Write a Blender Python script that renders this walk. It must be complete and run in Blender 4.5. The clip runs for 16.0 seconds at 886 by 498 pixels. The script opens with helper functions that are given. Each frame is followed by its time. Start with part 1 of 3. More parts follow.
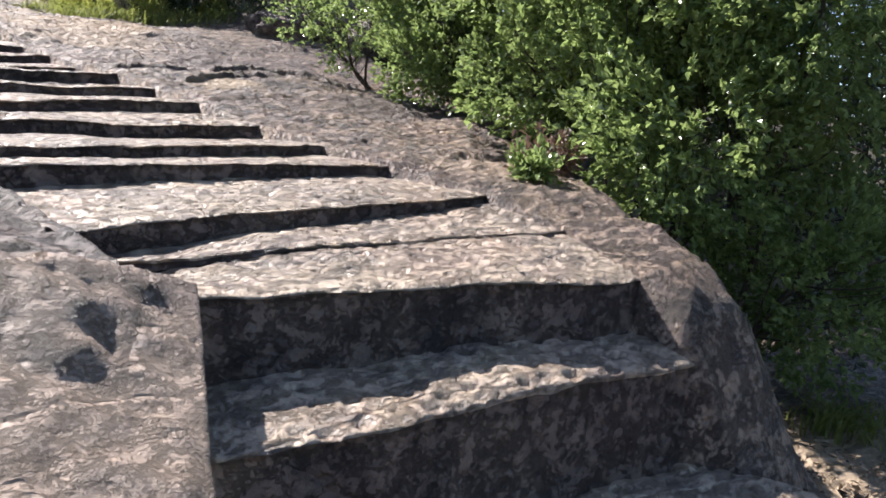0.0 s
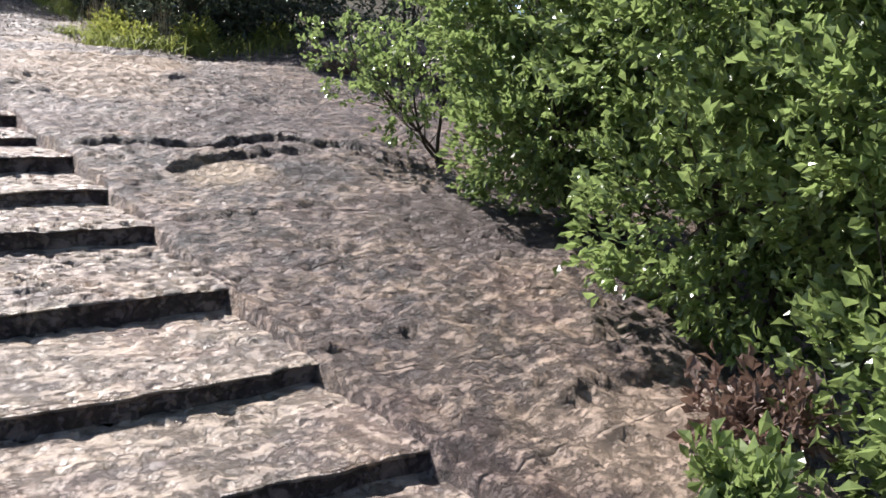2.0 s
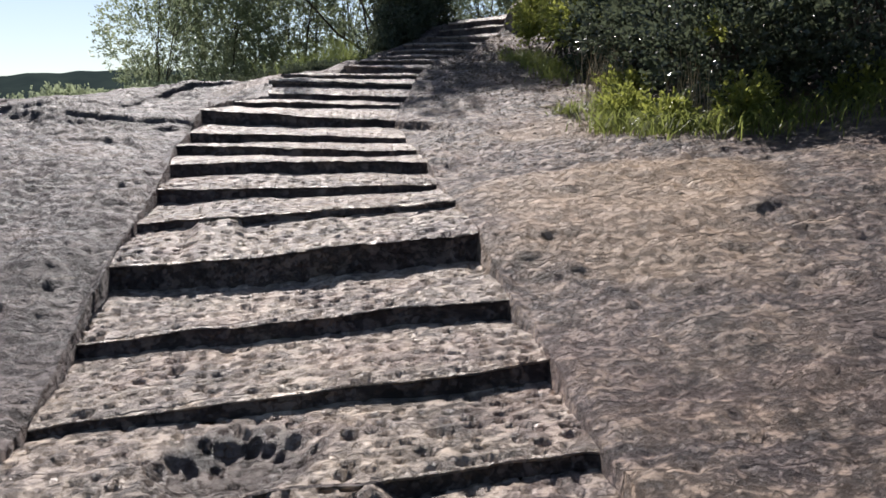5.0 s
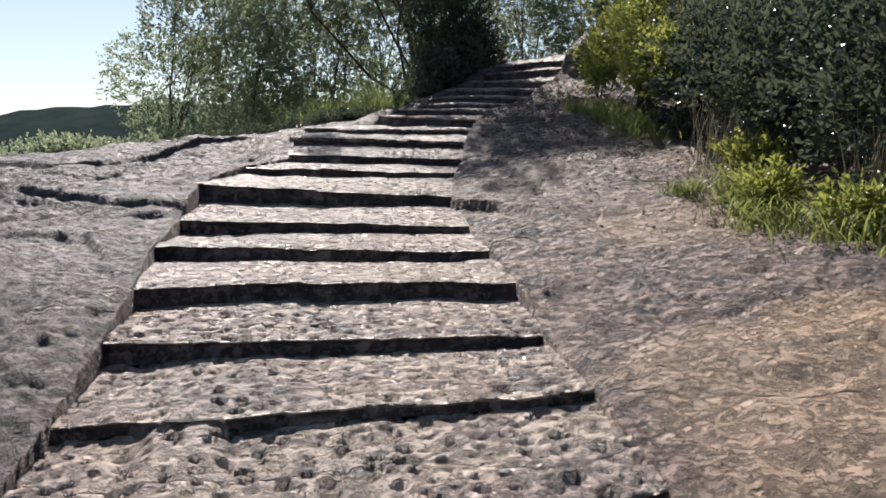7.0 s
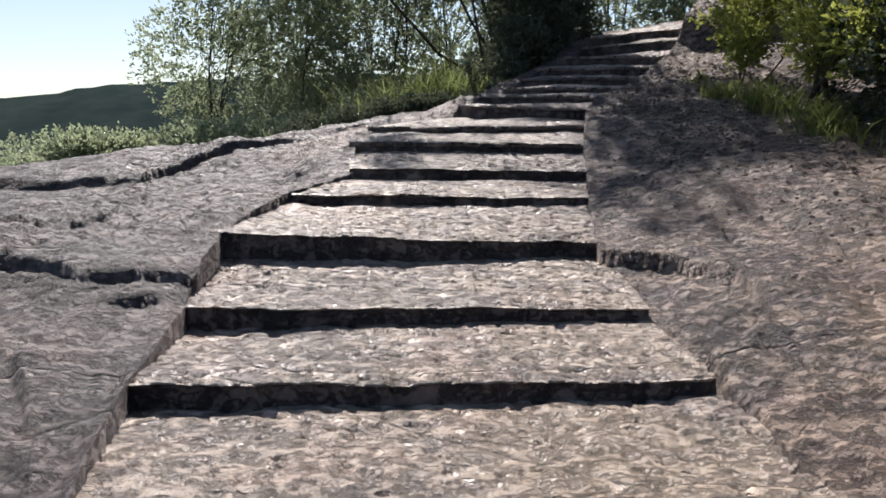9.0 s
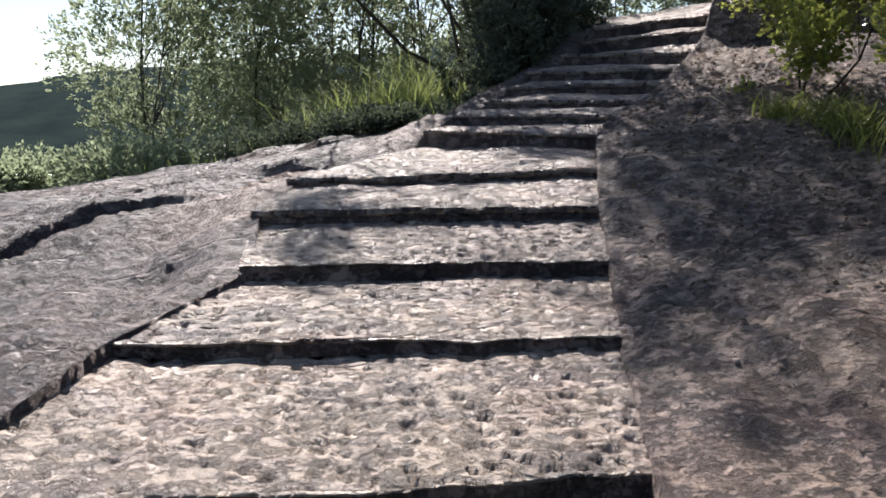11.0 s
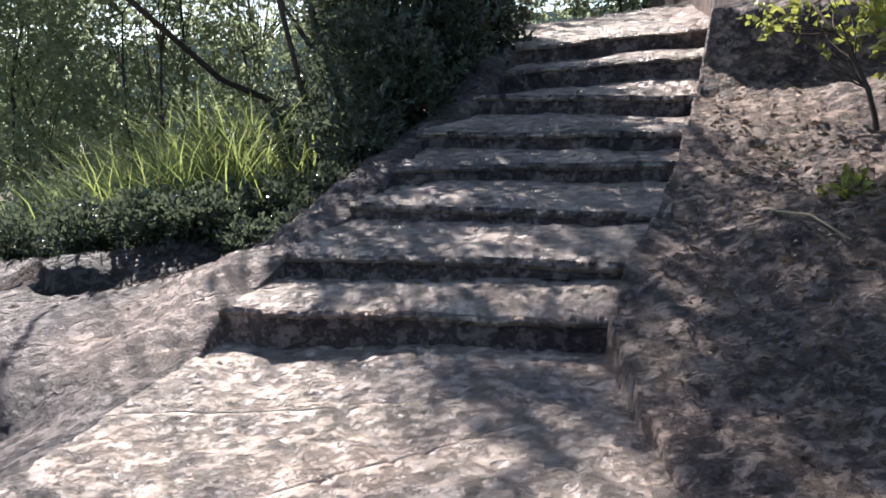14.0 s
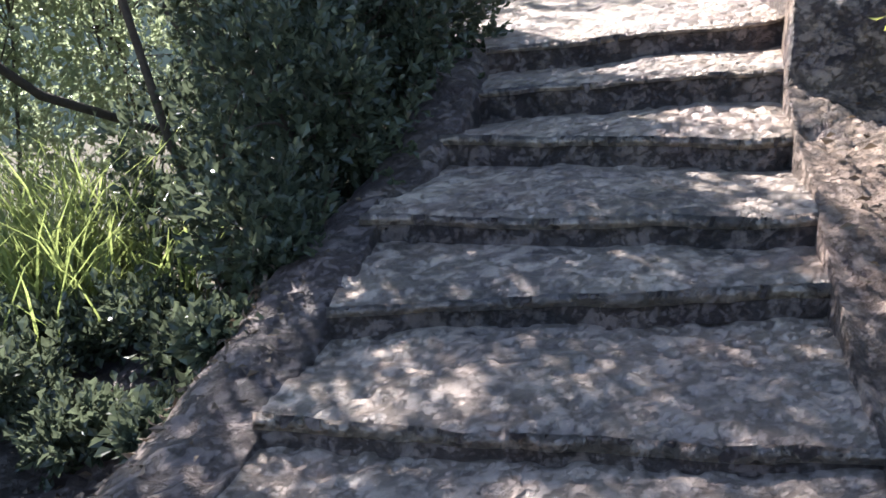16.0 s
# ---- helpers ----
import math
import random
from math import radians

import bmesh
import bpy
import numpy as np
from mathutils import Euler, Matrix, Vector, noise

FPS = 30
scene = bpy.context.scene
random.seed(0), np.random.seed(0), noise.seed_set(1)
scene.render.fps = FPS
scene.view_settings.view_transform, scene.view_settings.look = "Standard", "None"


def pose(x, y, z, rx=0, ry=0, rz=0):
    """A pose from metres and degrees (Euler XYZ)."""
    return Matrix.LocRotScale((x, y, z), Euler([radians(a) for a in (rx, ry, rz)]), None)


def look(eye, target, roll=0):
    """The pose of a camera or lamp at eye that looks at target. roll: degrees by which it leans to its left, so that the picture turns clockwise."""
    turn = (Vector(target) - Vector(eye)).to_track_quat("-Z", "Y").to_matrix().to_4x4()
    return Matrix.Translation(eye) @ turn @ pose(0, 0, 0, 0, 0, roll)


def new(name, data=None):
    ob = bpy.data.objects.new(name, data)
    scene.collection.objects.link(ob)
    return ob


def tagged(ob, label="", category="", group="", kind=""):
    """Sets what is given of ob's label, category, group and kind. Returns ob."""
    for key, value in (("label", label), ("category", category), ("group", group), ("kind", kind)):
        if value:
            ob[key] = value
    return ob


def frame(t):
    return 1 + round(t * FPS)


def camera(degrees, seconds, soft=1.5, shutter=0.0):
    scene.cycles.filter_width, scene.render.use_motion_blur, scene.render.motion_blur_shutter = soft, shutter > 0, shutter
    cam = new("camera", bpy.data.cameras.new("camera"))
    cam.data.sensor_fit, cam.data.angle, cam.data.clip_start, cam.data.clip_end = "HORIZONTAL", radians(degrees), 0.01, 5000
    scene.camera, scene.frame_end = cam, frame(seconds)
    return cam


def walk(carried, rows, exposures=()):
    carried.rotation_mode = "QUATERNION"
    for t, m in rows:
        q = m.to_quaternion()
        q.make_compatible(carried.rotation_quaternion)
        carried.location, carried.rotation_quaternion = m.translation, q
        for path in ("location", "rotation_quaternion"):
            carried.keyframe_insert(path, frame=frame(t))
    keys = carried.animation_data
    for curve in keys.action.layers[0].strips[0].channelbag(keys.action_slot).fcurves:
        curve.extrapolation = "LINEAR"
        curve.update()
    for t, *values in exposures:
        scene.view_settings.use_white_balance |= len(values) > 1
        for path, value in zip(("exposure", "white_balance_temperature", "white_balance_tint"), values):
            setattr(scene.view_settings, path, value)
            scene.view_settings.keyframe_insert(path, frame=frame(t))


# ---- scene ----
cam = camera(57.2, 16.0, soft=1.6)
PATH = [
    (0, (0.025, -0.014, 1.381), (1.404, 1.422, 1.181), 4.3),
    (0.5, (0.421, 0.285, 1.601), (1.809, 1.712, 1.412), 4.9),
    (1, (0.849, 0.846, 1.745), (2.215, 2.3, 1.603), 5.3),
    (1.5, (1.367, 1.308, 1.798), (2.727, 2.763, 1.614), 4.8),
    (1.7, (1.559, 1.539, 1.923), (2.881, 3.03, 1.747), 4.8),
    (2, (1.644, 1.836, 2.128), (2.846, 3.42, 1.917), 5.7),
    (2.5, (1.757, 2.367, 2.385), (2.792, 4.064, 2.171), 5.4),
    (3, (1.946, 2.821, 2.53), (2.787, 4.626, 2.339), 5.0),
    (3.5, (1.948, 3.39, 2.71), (2.494, 5.301, 2.487), 1.7),
    (4, (1.858, 3.952, 2.842), (2.203, 5.904, 2.577), -0.8),
    (4.5, (1.953, 4.601, 2.962), (2.175, 6.571, 2.698), -0.1),
    (4.7, (1.945, 4.868, 2.985), (2.152, 6.838, 2.712), 0.2),
    (6.8, (1.811, 7.257, 3.423), (1.987, 9.242, 3.252), 0.2),
    (7, (1.751, 7.458, 3.436), (1.897, 9.443, 3.25), 0.7),
    (7.5, (1.563, 8.116, 3.507), (1.667, 10.102, 3.294), 0.7),
    (8, (1.495, 8.705, 3.59), (1.546, 10.691, 3.358), 0.2),
    (8.5, (1.37, 9.297, 3.689), (1.391, 11.282, 3.447), 0.4),
    (9, (1.401, 9.809, 3.789), (1.425, 11.793, 3.533), 0.0),
    (9.2, (1.413, 10.02, 3.874), (1.43, 12.003, 3.612), 0.3),
    (11.3, (1.765, 12.482, 4.341), (1.801, 14.457, 4.027), -1.6),
    (11.5, (1.808, 12.732, 4.394), (1.835, 14.707, 4.078), -1.6),
    (12, (1.776, 13.322, 4.507), (1.758, 15.302, 4.223), -0.5),
    (12.5, (1.771, 13.872, 4.622), (1.802, 15.849, 4.323), -1.5),
    (13, (1.828, 14.523, 4.729), (1.945, 16.491, 4.397), -1.3),
    (13.5, (1.795, 15.174, 4.829), (2.017, 17.132, 4.487), -1.0),
    (14, (1.945, 15.817, 4.922), (2.316, 17.75, 4.569), -2.0),
    (14.5, (2.013, 16.41, 5.051), (2.545, 18.3, 4.673), -1.1),
    (15, (2.048, 16.924, 5.195), (2.737, 18.749, 4.753), -0.8),
    (15.5, (2.131, 17.407, 5.272), (2.796, 19.239, 4.825), -1.1),
    (16, (2.15, 17.849, 5.304), (2.742, 19.7, 4.831), -2.8),
]
walk(cam, [(t, look(eye, target, roll)) for t, eye, target, roll in PATH],
     exposures=[(0, 1.2, 6450, 12), (1.5, 1.1, 6350, 12), (2.5, 0.8, 6300, 13), (4.5, 0.38, 6400, 13), (7, 0.48, 6500, 13), (9, 0.46, 6450, 13), (11.5, 0.85, 6400, 14), (12.5, 0.9, 6350, 14), (14, 1.35, 6350, 14), (15, 1.75, 6300, 14), (16, 2.1, 6250, 14)])

# ---- light ----
SUN_LEFT, SUN_UP = 14.0, 47.0
sun_dir = Vector((-math.sin(radians(SUN_LEFT)) * math.cos(radians(SUN_UP)), math.cos(radians(SUN_LEFT)) * math.cos(radians(SUN_UP)), math.sin(radians(SUN_UP))))
sun = new("sun", bpy.data.lights.new("sun", "SUN"))
sun.data.energy, sun.data.angle, sun.data.color = 5.0, radians(0.6), (1.0, 0.95, 0.895)
sun.matrix_world = look(sun_dir * 60, (0, 0, 0))
world = bpy.data.worlds.new("sky")
scene.world = world
world.use_nodes = True
wn = world.node_tree.nodes
sky = wn.new("ShaderNodeTexSky")
sky.sky_type, sky.sun_disc = "NISHITA", False
sky.sun_elevation, sky.sun_rotation = radians(SUN_UP), radians(-SUN_LEFT)
sky.air_density, sky.dust_density, sky.ozone_density = 1.0, 0.6, 1.0
wn["Background"].inputs[1].default_value = 0.085
world.node_tree.links.new(sky.outputs[0], wn["Background"].inputs[0])


# ---- materials ----
class Nodes:
    """A small node builder for one material."""

    def __init__(self, name):
        self.mat = bpy.data.materials.new(name)
        self.mat.use_nodes = True
        self.tree = self.mat.node_tree
        self.n = self.tree.nodes
        self.bsdf = self.n["Principled BSDF"]
        self.coord = self.n.new("ShaderNodeTexCoord").outputs["Object"]

    def link(self, a, b):
        self.tree.links.new(a, b)
        return self

    def stretched(self, sx, sy, sz):
        m = self.n.new("ShaderNodeMapping")
        m.inputs["Scale"].default_value = (sx, sy, sz)
        self.link(self.coord, m.inputs[0])
        return m.outputs[0]

    def noise(self, scale, detail=6, rough=0.6, vec=None, distortion=0.0):
        t = self.n.new("ShaderNodeTexNoise")
        t.inputs["Scale"].default_value, t.inputs["Detail"].default_value = scale, detail
        t.inputs["Roughness"].default_value, t.inputs["Distortion"].default_value = rough, distortion
        self.link(vec or self.coord, t.inputs["Vector"])
        return t.outputs["Fac"]

    def voronoi(self, scale, vec=None, feature="F1", rand=1.0):
        t = self.n.new("ShaderNodeTexVoronoi")
        t.feature = feature
        t.inputs["Scale"].default_value, t.inputs["Randomness"].default_value = scale, rand
        self.link(vec or self.coord, t.inputs["Vector"])
        return t.outputs["Distance"]

    def ramp(self, fac, stops):
        r = self.n.new("ShaderNodeValToRGB")
        while len(r.color_ramp.elements) < len(stops):
            r.color_ramp.elements.new(0.5)
        for e, (p, c) in zip(r.color_ramp.elements, stops):
            e.position, e.color = p, (*c, 1) if isinstance(c, tuple) else (c, c, c, 1)
        self.link(fac, r.inputs[0])
        return r.outputs[0]

    def mix(self, fac, a, b, how="MIX"):
        m = self.n.new("ShaderNodeMix")
        m.data_type, m.blend_type = "RGBA", how
        for socket, v in ((m.inputs[0], fac), (m.inputs[6], a), (m.inputs[7], b)):
            if isinstance(v, (int, float)):
                socket.default_value = v
            elif isinstance(v, tuple):
                socket.default_value = (*v, 1)
            else:
                self.link(v, socket)
        return m.outputs[2]

    def math(self, how, a, b=0.0):
        m = self.n.new("ShaderNodeMath")
        m.operation = how
        for socket, v in zip(m.inputs, (a, b)):
            if isinstance(v, (int, float)):
                socket.default_value = v
            else:
                self.link(v, socket)
        return m.outputs[0]

    def bump(self, height, strength, distance):
        b = self.n.new("ShaderNodeBump")
        b.inputs["Strength"].default_value, b.inputs["Distance"].default_value = strength, distance
        self.link(height, b.inputs["Height"])
        self.link(b.outputs[0], self.bsdf.inputs["Normal"])
        return self

    def done(self, color, rough=0.85, spec=0.3):
        s = self.bsdf.inputs["Base Color"]
        if isinstance(color, tuple):
            s.default_value = (*color, 1)
        else:
            self.link(color, s)
        if isinstance(rough, (int, float)):
            self.bsdf.inputs["Roughness"].default_value = rough
        else:
            self.link(rough, self.bsdf.inputs["Roughness"])
        self.bsdf.inputs["Specular IOR Level"].default_value = spec
        return self.mat


def rock_material(name, pale, mid, dark, pits, stain, gloss, spots=(), lichen=0.52):
    k = Nodes(name)
    broad = k.noise(0.6, 5, 0.6)
    patch = k.noise(2.6, 8, 0.68, k.stretched(0.8, 1.5, 1.0), 0.5)
    flat = k.stretched(0.95, 1.3, 1.1)
    grain = k.noise(60, 5, 0.7)
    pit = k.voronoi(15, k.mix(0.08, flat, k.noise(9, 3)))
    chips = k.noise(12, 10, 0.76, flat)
    crack = k.voronoi(0.8, k.stretched(0.5, 1.5, 0.8), "DISTANCE_TO_EDGE")
    base = k.mix(k.ramp(broad, [(0.40, 0.0), (0.60, 1.0)]), mid, pale)
    base = k.mix(k.ramp(patch, [(0.44, 0.0), (0.60, 1.0)]), base, stain)
    base = k.mix(k.math("MULTIPLY", k.ramp(k.noise(1.3, 8, 0.68, distortion=0.9), [(lichen, 0.0), (lichen + 0.10, 1.0)]), 0.65), base, dark)
    base = k.mix(k.math("MULTIPLY", k.ramp(k.noise(5.2, 9, 0.74, flat), [(0.50, 0.0), (0.62, 1.0)]), 0.28 if pits == 1.0 else 0.5), base, dark)
    base = k.mix(k.math("MULTIPLY", k.ramp(k.noise(3.1, 9, 0.7, distortion=0.6), [(0.56, 0.0), (0.66, 1.0)]), 0.7), base, tuple(min(1.0, 1.2 * c) for c in pale))
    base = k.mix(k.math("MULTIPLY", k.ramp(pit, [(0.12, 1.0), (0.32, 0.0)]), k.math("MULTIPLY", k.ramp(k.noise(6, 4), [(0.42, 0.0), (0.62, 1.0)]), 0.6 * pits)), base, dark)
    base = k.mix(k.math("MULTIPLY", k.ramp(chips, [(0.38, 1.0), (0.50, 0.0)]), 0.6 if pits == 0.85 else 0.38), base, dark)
    base = k.mix(k.math("MULTIPLY", k.ramp(k.noise(1.7, 6, 0.6), [(0.50, 0.0), (0.66, 1.0)]), 0.35), base, (1.25 * mid[0], 0.98 * mid[1], 0.92 * mid[2]))
    base = k.mix(k.math("MULTIPLY", k.ramp(grain, [(0.38, 1.0), (0.6, 0.0)]), 0.18), base, dark)
    base = k.mix(k.math("MULTIPLY", k.ramp(chips, [(0.51, 0.0), (0.60, 1.0)]), 0.22 if pits == 0.7 else 0.42), base, tuple(min(1.0, 1.3 * c) for c in pale))
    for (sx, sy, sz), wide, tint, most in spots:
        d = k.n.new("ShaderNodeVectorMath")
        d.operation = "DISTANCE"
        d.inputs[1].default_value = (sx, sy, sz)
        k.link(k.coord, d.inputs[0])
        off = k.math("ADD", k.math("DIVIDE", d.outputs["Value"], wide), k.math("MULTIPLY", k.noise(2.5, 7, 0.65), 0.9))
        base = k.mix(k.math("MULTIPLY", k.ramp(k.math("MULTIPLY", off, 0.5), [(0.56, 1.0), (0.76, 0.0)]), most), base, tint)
    flake = 0.35 if pits == 1.0 else 1.0
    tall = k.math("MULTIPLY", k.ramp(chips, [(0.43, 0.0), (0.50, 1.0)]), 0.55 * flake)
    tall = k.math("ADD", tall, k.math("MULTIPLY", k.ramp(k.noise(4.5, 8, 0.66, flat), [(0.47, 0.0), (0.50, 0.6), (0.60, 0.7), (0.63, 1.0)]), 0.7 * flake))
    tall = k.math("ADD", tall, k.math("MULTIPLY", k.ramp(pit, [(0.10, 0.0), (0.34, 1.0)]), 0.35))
    tall = k.math("ADD", tall, k.math("MULTIPLY", grain, 0.30))
    tall = k.math("ADD", tall, k.math("MULTIPLY", k.ramp(crack, [(0.0, 0.0), (0.010, 1.0)]), 0.35))
    k.bump(tall, 1.0, 0.035)
    rough = k.ramp(k.noise(9, 6, 0.6), [(0.3, gloss), (0.7, min(1.0, gloss + 0.22))])
    return k.done(base, rough, 0.7 if pits == 1.0 else 0.4)


def leaf_material(name, young, old, glow, rough):
    k = Nodes(name)
    g = k.n.new("ShaderNodeNewGeometry").outputs["Random Per Island"]
    col = k.ramp(g, [(0.0, old), (0.62, young), (1.0, tuple(min(1.0, 1.5 * c) for c in young))])
    col = k.mix(k.math("MULTIPLY", k.noise(60, 3), 0.35), col, old)
    k.done(col, rough, 0.5)
    t = k.n.new("ShaderNodeBsdfTranslucent")
    k.link(k.mix(0.6, col, tuple(min(1.0, c * 2.2) for c in young)), t.inputs["Color"])
    m = k.n.new("ShaderNodeMixShader")
    m.inputs[0].default_value = glow
    k.link(k.bsdf.outputs[0], m.inputs[1]).link(t.outputs[0], m.inputs[2])
    k.link(m.outputs[0], k.n["Material Output"].inputs["Surface"])
    return k.mat


def plain_material(name, a, b, scale, rough=0.9, spec=0.2):
    k = Nodes(name)
    n = k.noise(scale, 6, 0.65)
    k.bump(k.noise(scale * 3, 6, 0.7), 0.6, 0.02)
    return k.done(k.mix(k.ramp(n, [(0.35, 0.0), (0.65, 1.0)]), a, b), rough, spec)


# Last two spots: soil-brown upper treads, with some of their shade painted in.
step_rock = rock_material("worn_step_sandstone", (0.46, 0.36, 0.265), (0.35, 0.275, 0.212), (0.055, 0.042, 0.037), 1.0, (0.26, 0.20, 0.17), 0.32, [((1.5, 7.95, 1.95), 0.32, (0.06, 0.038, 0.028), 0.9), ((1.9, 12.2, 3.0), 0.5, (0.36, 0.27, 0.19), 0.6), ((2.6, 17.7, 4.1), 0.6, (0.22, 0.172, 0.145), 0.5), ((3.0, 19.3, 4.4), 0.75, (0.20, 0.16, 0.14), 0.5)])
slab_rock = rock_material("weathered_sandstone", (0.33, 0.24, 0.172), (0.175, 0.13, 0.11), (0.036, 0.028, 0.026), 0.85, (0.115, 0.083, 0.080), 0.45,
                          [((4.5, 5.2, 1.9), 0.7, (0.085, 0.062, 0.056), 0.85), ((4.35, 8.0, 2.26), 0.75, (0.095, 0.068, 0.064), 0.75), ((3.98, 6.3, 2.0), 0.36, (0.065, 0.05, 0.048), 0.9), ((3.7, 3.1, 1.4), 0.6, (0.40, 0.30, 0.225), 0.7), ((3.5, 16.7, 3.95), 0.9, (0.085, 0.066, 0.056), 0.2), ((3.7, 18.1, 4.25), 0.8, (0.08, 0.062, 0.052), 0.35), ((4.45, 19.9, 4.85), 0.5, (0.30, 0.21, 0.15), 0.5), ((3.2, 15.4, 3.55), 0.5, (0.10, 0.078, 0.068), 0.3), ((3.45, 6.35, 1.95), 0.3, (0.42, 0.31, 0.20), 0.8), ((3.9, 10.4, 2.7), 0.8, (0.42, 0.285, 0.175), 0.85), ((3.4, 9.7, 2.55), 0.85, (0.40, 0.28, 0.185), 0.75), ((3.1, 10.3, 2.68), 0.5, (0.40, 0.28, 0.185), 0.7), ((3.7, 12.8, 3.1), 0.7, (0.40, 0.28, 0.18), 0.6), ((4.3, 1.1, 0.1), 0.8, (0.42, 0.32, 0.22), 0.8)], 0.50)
# Lichen-dark left slab; reused on the risers, where it paints in shade.
lichen_shade_rock = rock_material("lichen_and_shade_dark_sandstone", (0.20, 0.152, 0.125), (0.118, 0.09, 0.082), (0.030, 0.025, 0.024), 0.7, (0.09, 0.067, 0.065), 0.45,
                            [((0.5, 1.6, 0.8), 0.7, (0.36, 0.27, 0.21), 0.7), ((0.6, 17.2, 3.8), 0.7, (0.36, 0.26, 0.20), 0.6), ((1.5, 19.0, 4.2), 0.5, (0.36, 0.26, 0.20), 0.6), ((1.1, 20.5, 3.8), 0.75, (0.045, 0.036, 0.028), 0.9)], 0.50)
soil = plain_material("dark_soil_and_litter", (0.05, 0.04, 0.028), (0.10, 0.085, 0.05), 4.0)
bark = plain_material("grey_brown_bark", (0.055, 0.043, 0.033), (0.10, 0.08, 0.06), 18.0)
dry_stalk = plain_material("dry_straw", (0.38, 0.30, 0.18), (0.50, 0.42, 0.28), 20.0)
near_leaf = leaf_material("glossy_shrub_leaf", (0.20, 0.26, 0.09), (0.05, 0.075, 0.03), 0.42, 0.24)
red_leaf = leaf_material("reddish_dry_leaf", (0.16, 0.10, 0.075), (0.10, 0.065, 0.05), 0.2, 0.5)
brown_leaf = leaf_material("fallen_brown_leaf", (0.13, 0.092, 0.06), (0.07, 0.05, 0.035), 0.1, 0.7)
tree_leaf = leaf_material("olive_tree_leaf", (0.2, 0.23, 0.14), (0.10, 0.12, 0.075), 0.62, 0.3)
dark_leaf = leaf_material("dark_shrub_leaf", (0.075, 0.09, 0.055), (0.04, 0.05, 0.034), 0.35, 0.22)
fern_leaf = leaf_material("yellow_green_leaf", (0.22, 0.235, 0.055), (0.09, 0.11, 0.03), 0.5, 0.4)
grass_blade = leaf_material("fresh_grass", (0.165, 0.185, 0.052), (0.06, 0.075, 0.022), 0.55, 0.45)
tall_grass = leaf_material("dull_green_grass", (0.17, 0.20, 0.065), (0.05, 0.066, 0.026), 0.55, 0.45)
far_green = plain_material("far_woods", (0.022, 0.032, 0.032), (0.034, 0.047, 0.042), 0.12, 1.0, 0.0)


# ---- helpers for meshes ----
def rnd2(i, j, seed):
    h = np.sin(i * 127.1 + j * 311.7 + seed * 74.7) * 43758.5453
    return h - np.floor(h)


def vnoise(x, y, seed=0):
    """Smooth value noise from 0 to 1."""
    x, y = np.asarray(x, float), np.asarray(y, float)
    i, j = np.floor(x), np.floor(y)
    u, v = x - i, y - j
    u, v = u * u * (3 - 2 * u), v * v * (3 - 2 * v)
    a, b, c, d = rnd2(i, j, seed), rnd2(i + 1, j, seed), rnd2(i, j + 1, seed), rnd2(i + 1, j + 1, seed)
    return a + (b - a) * u + (c - a) * v + (a - b - c + d) * u * v


def fbm(x, y, seed=0, octaves=4):
    total, amp = 0.0, 0.5
    for o in range(octaves):
        total = total + amp * (vnoise(x * 2**o, y * 2**o, seed + o) - 0.5)
        amp *= 0.55
    return total


def smooth(t):
    t = np.clip(t, 0, 1)
    return t * t * (3 - 2 * t)


def mesh_of(name, verts, faces, material, shade=True):
    me = bpy.data.meshes.new(name)
    me.from_pydata(np.asarray(verts).tolist(), [], np.asarray(faces).tolist() if not isinstance(faces, list) else faces)
    me.materials.append(material)
    if shade:
        me.polygons.foreach_set("use_smooth", [True] * len(me.polygons))
    me.update()
    return me


def grid_mesh(name, X, Y, Z, material):
    r, c = X.shape
    idx = np.arange(r * c).reshape(r, c)
    f = np.stack([idx[:-1, :-1], idx[:-1, 1:], idx[1:, 1:], idx[1:, :-1]], -1).reshape(-1, 4)
    return mesh_of(name, np.stack([X, Y, Z], -1).reshape(-1, 3), f, material)


def part(name, me, parent, label=""):
    ob = new(name, me)
    ob.parent = parent
    return tagged(ob, label) if label else ob


def empty(name, at=(0, 0, 0)):
    ob = new(name)
    ob.location = at
    ob.empty_display_size = 0.2
    return ob


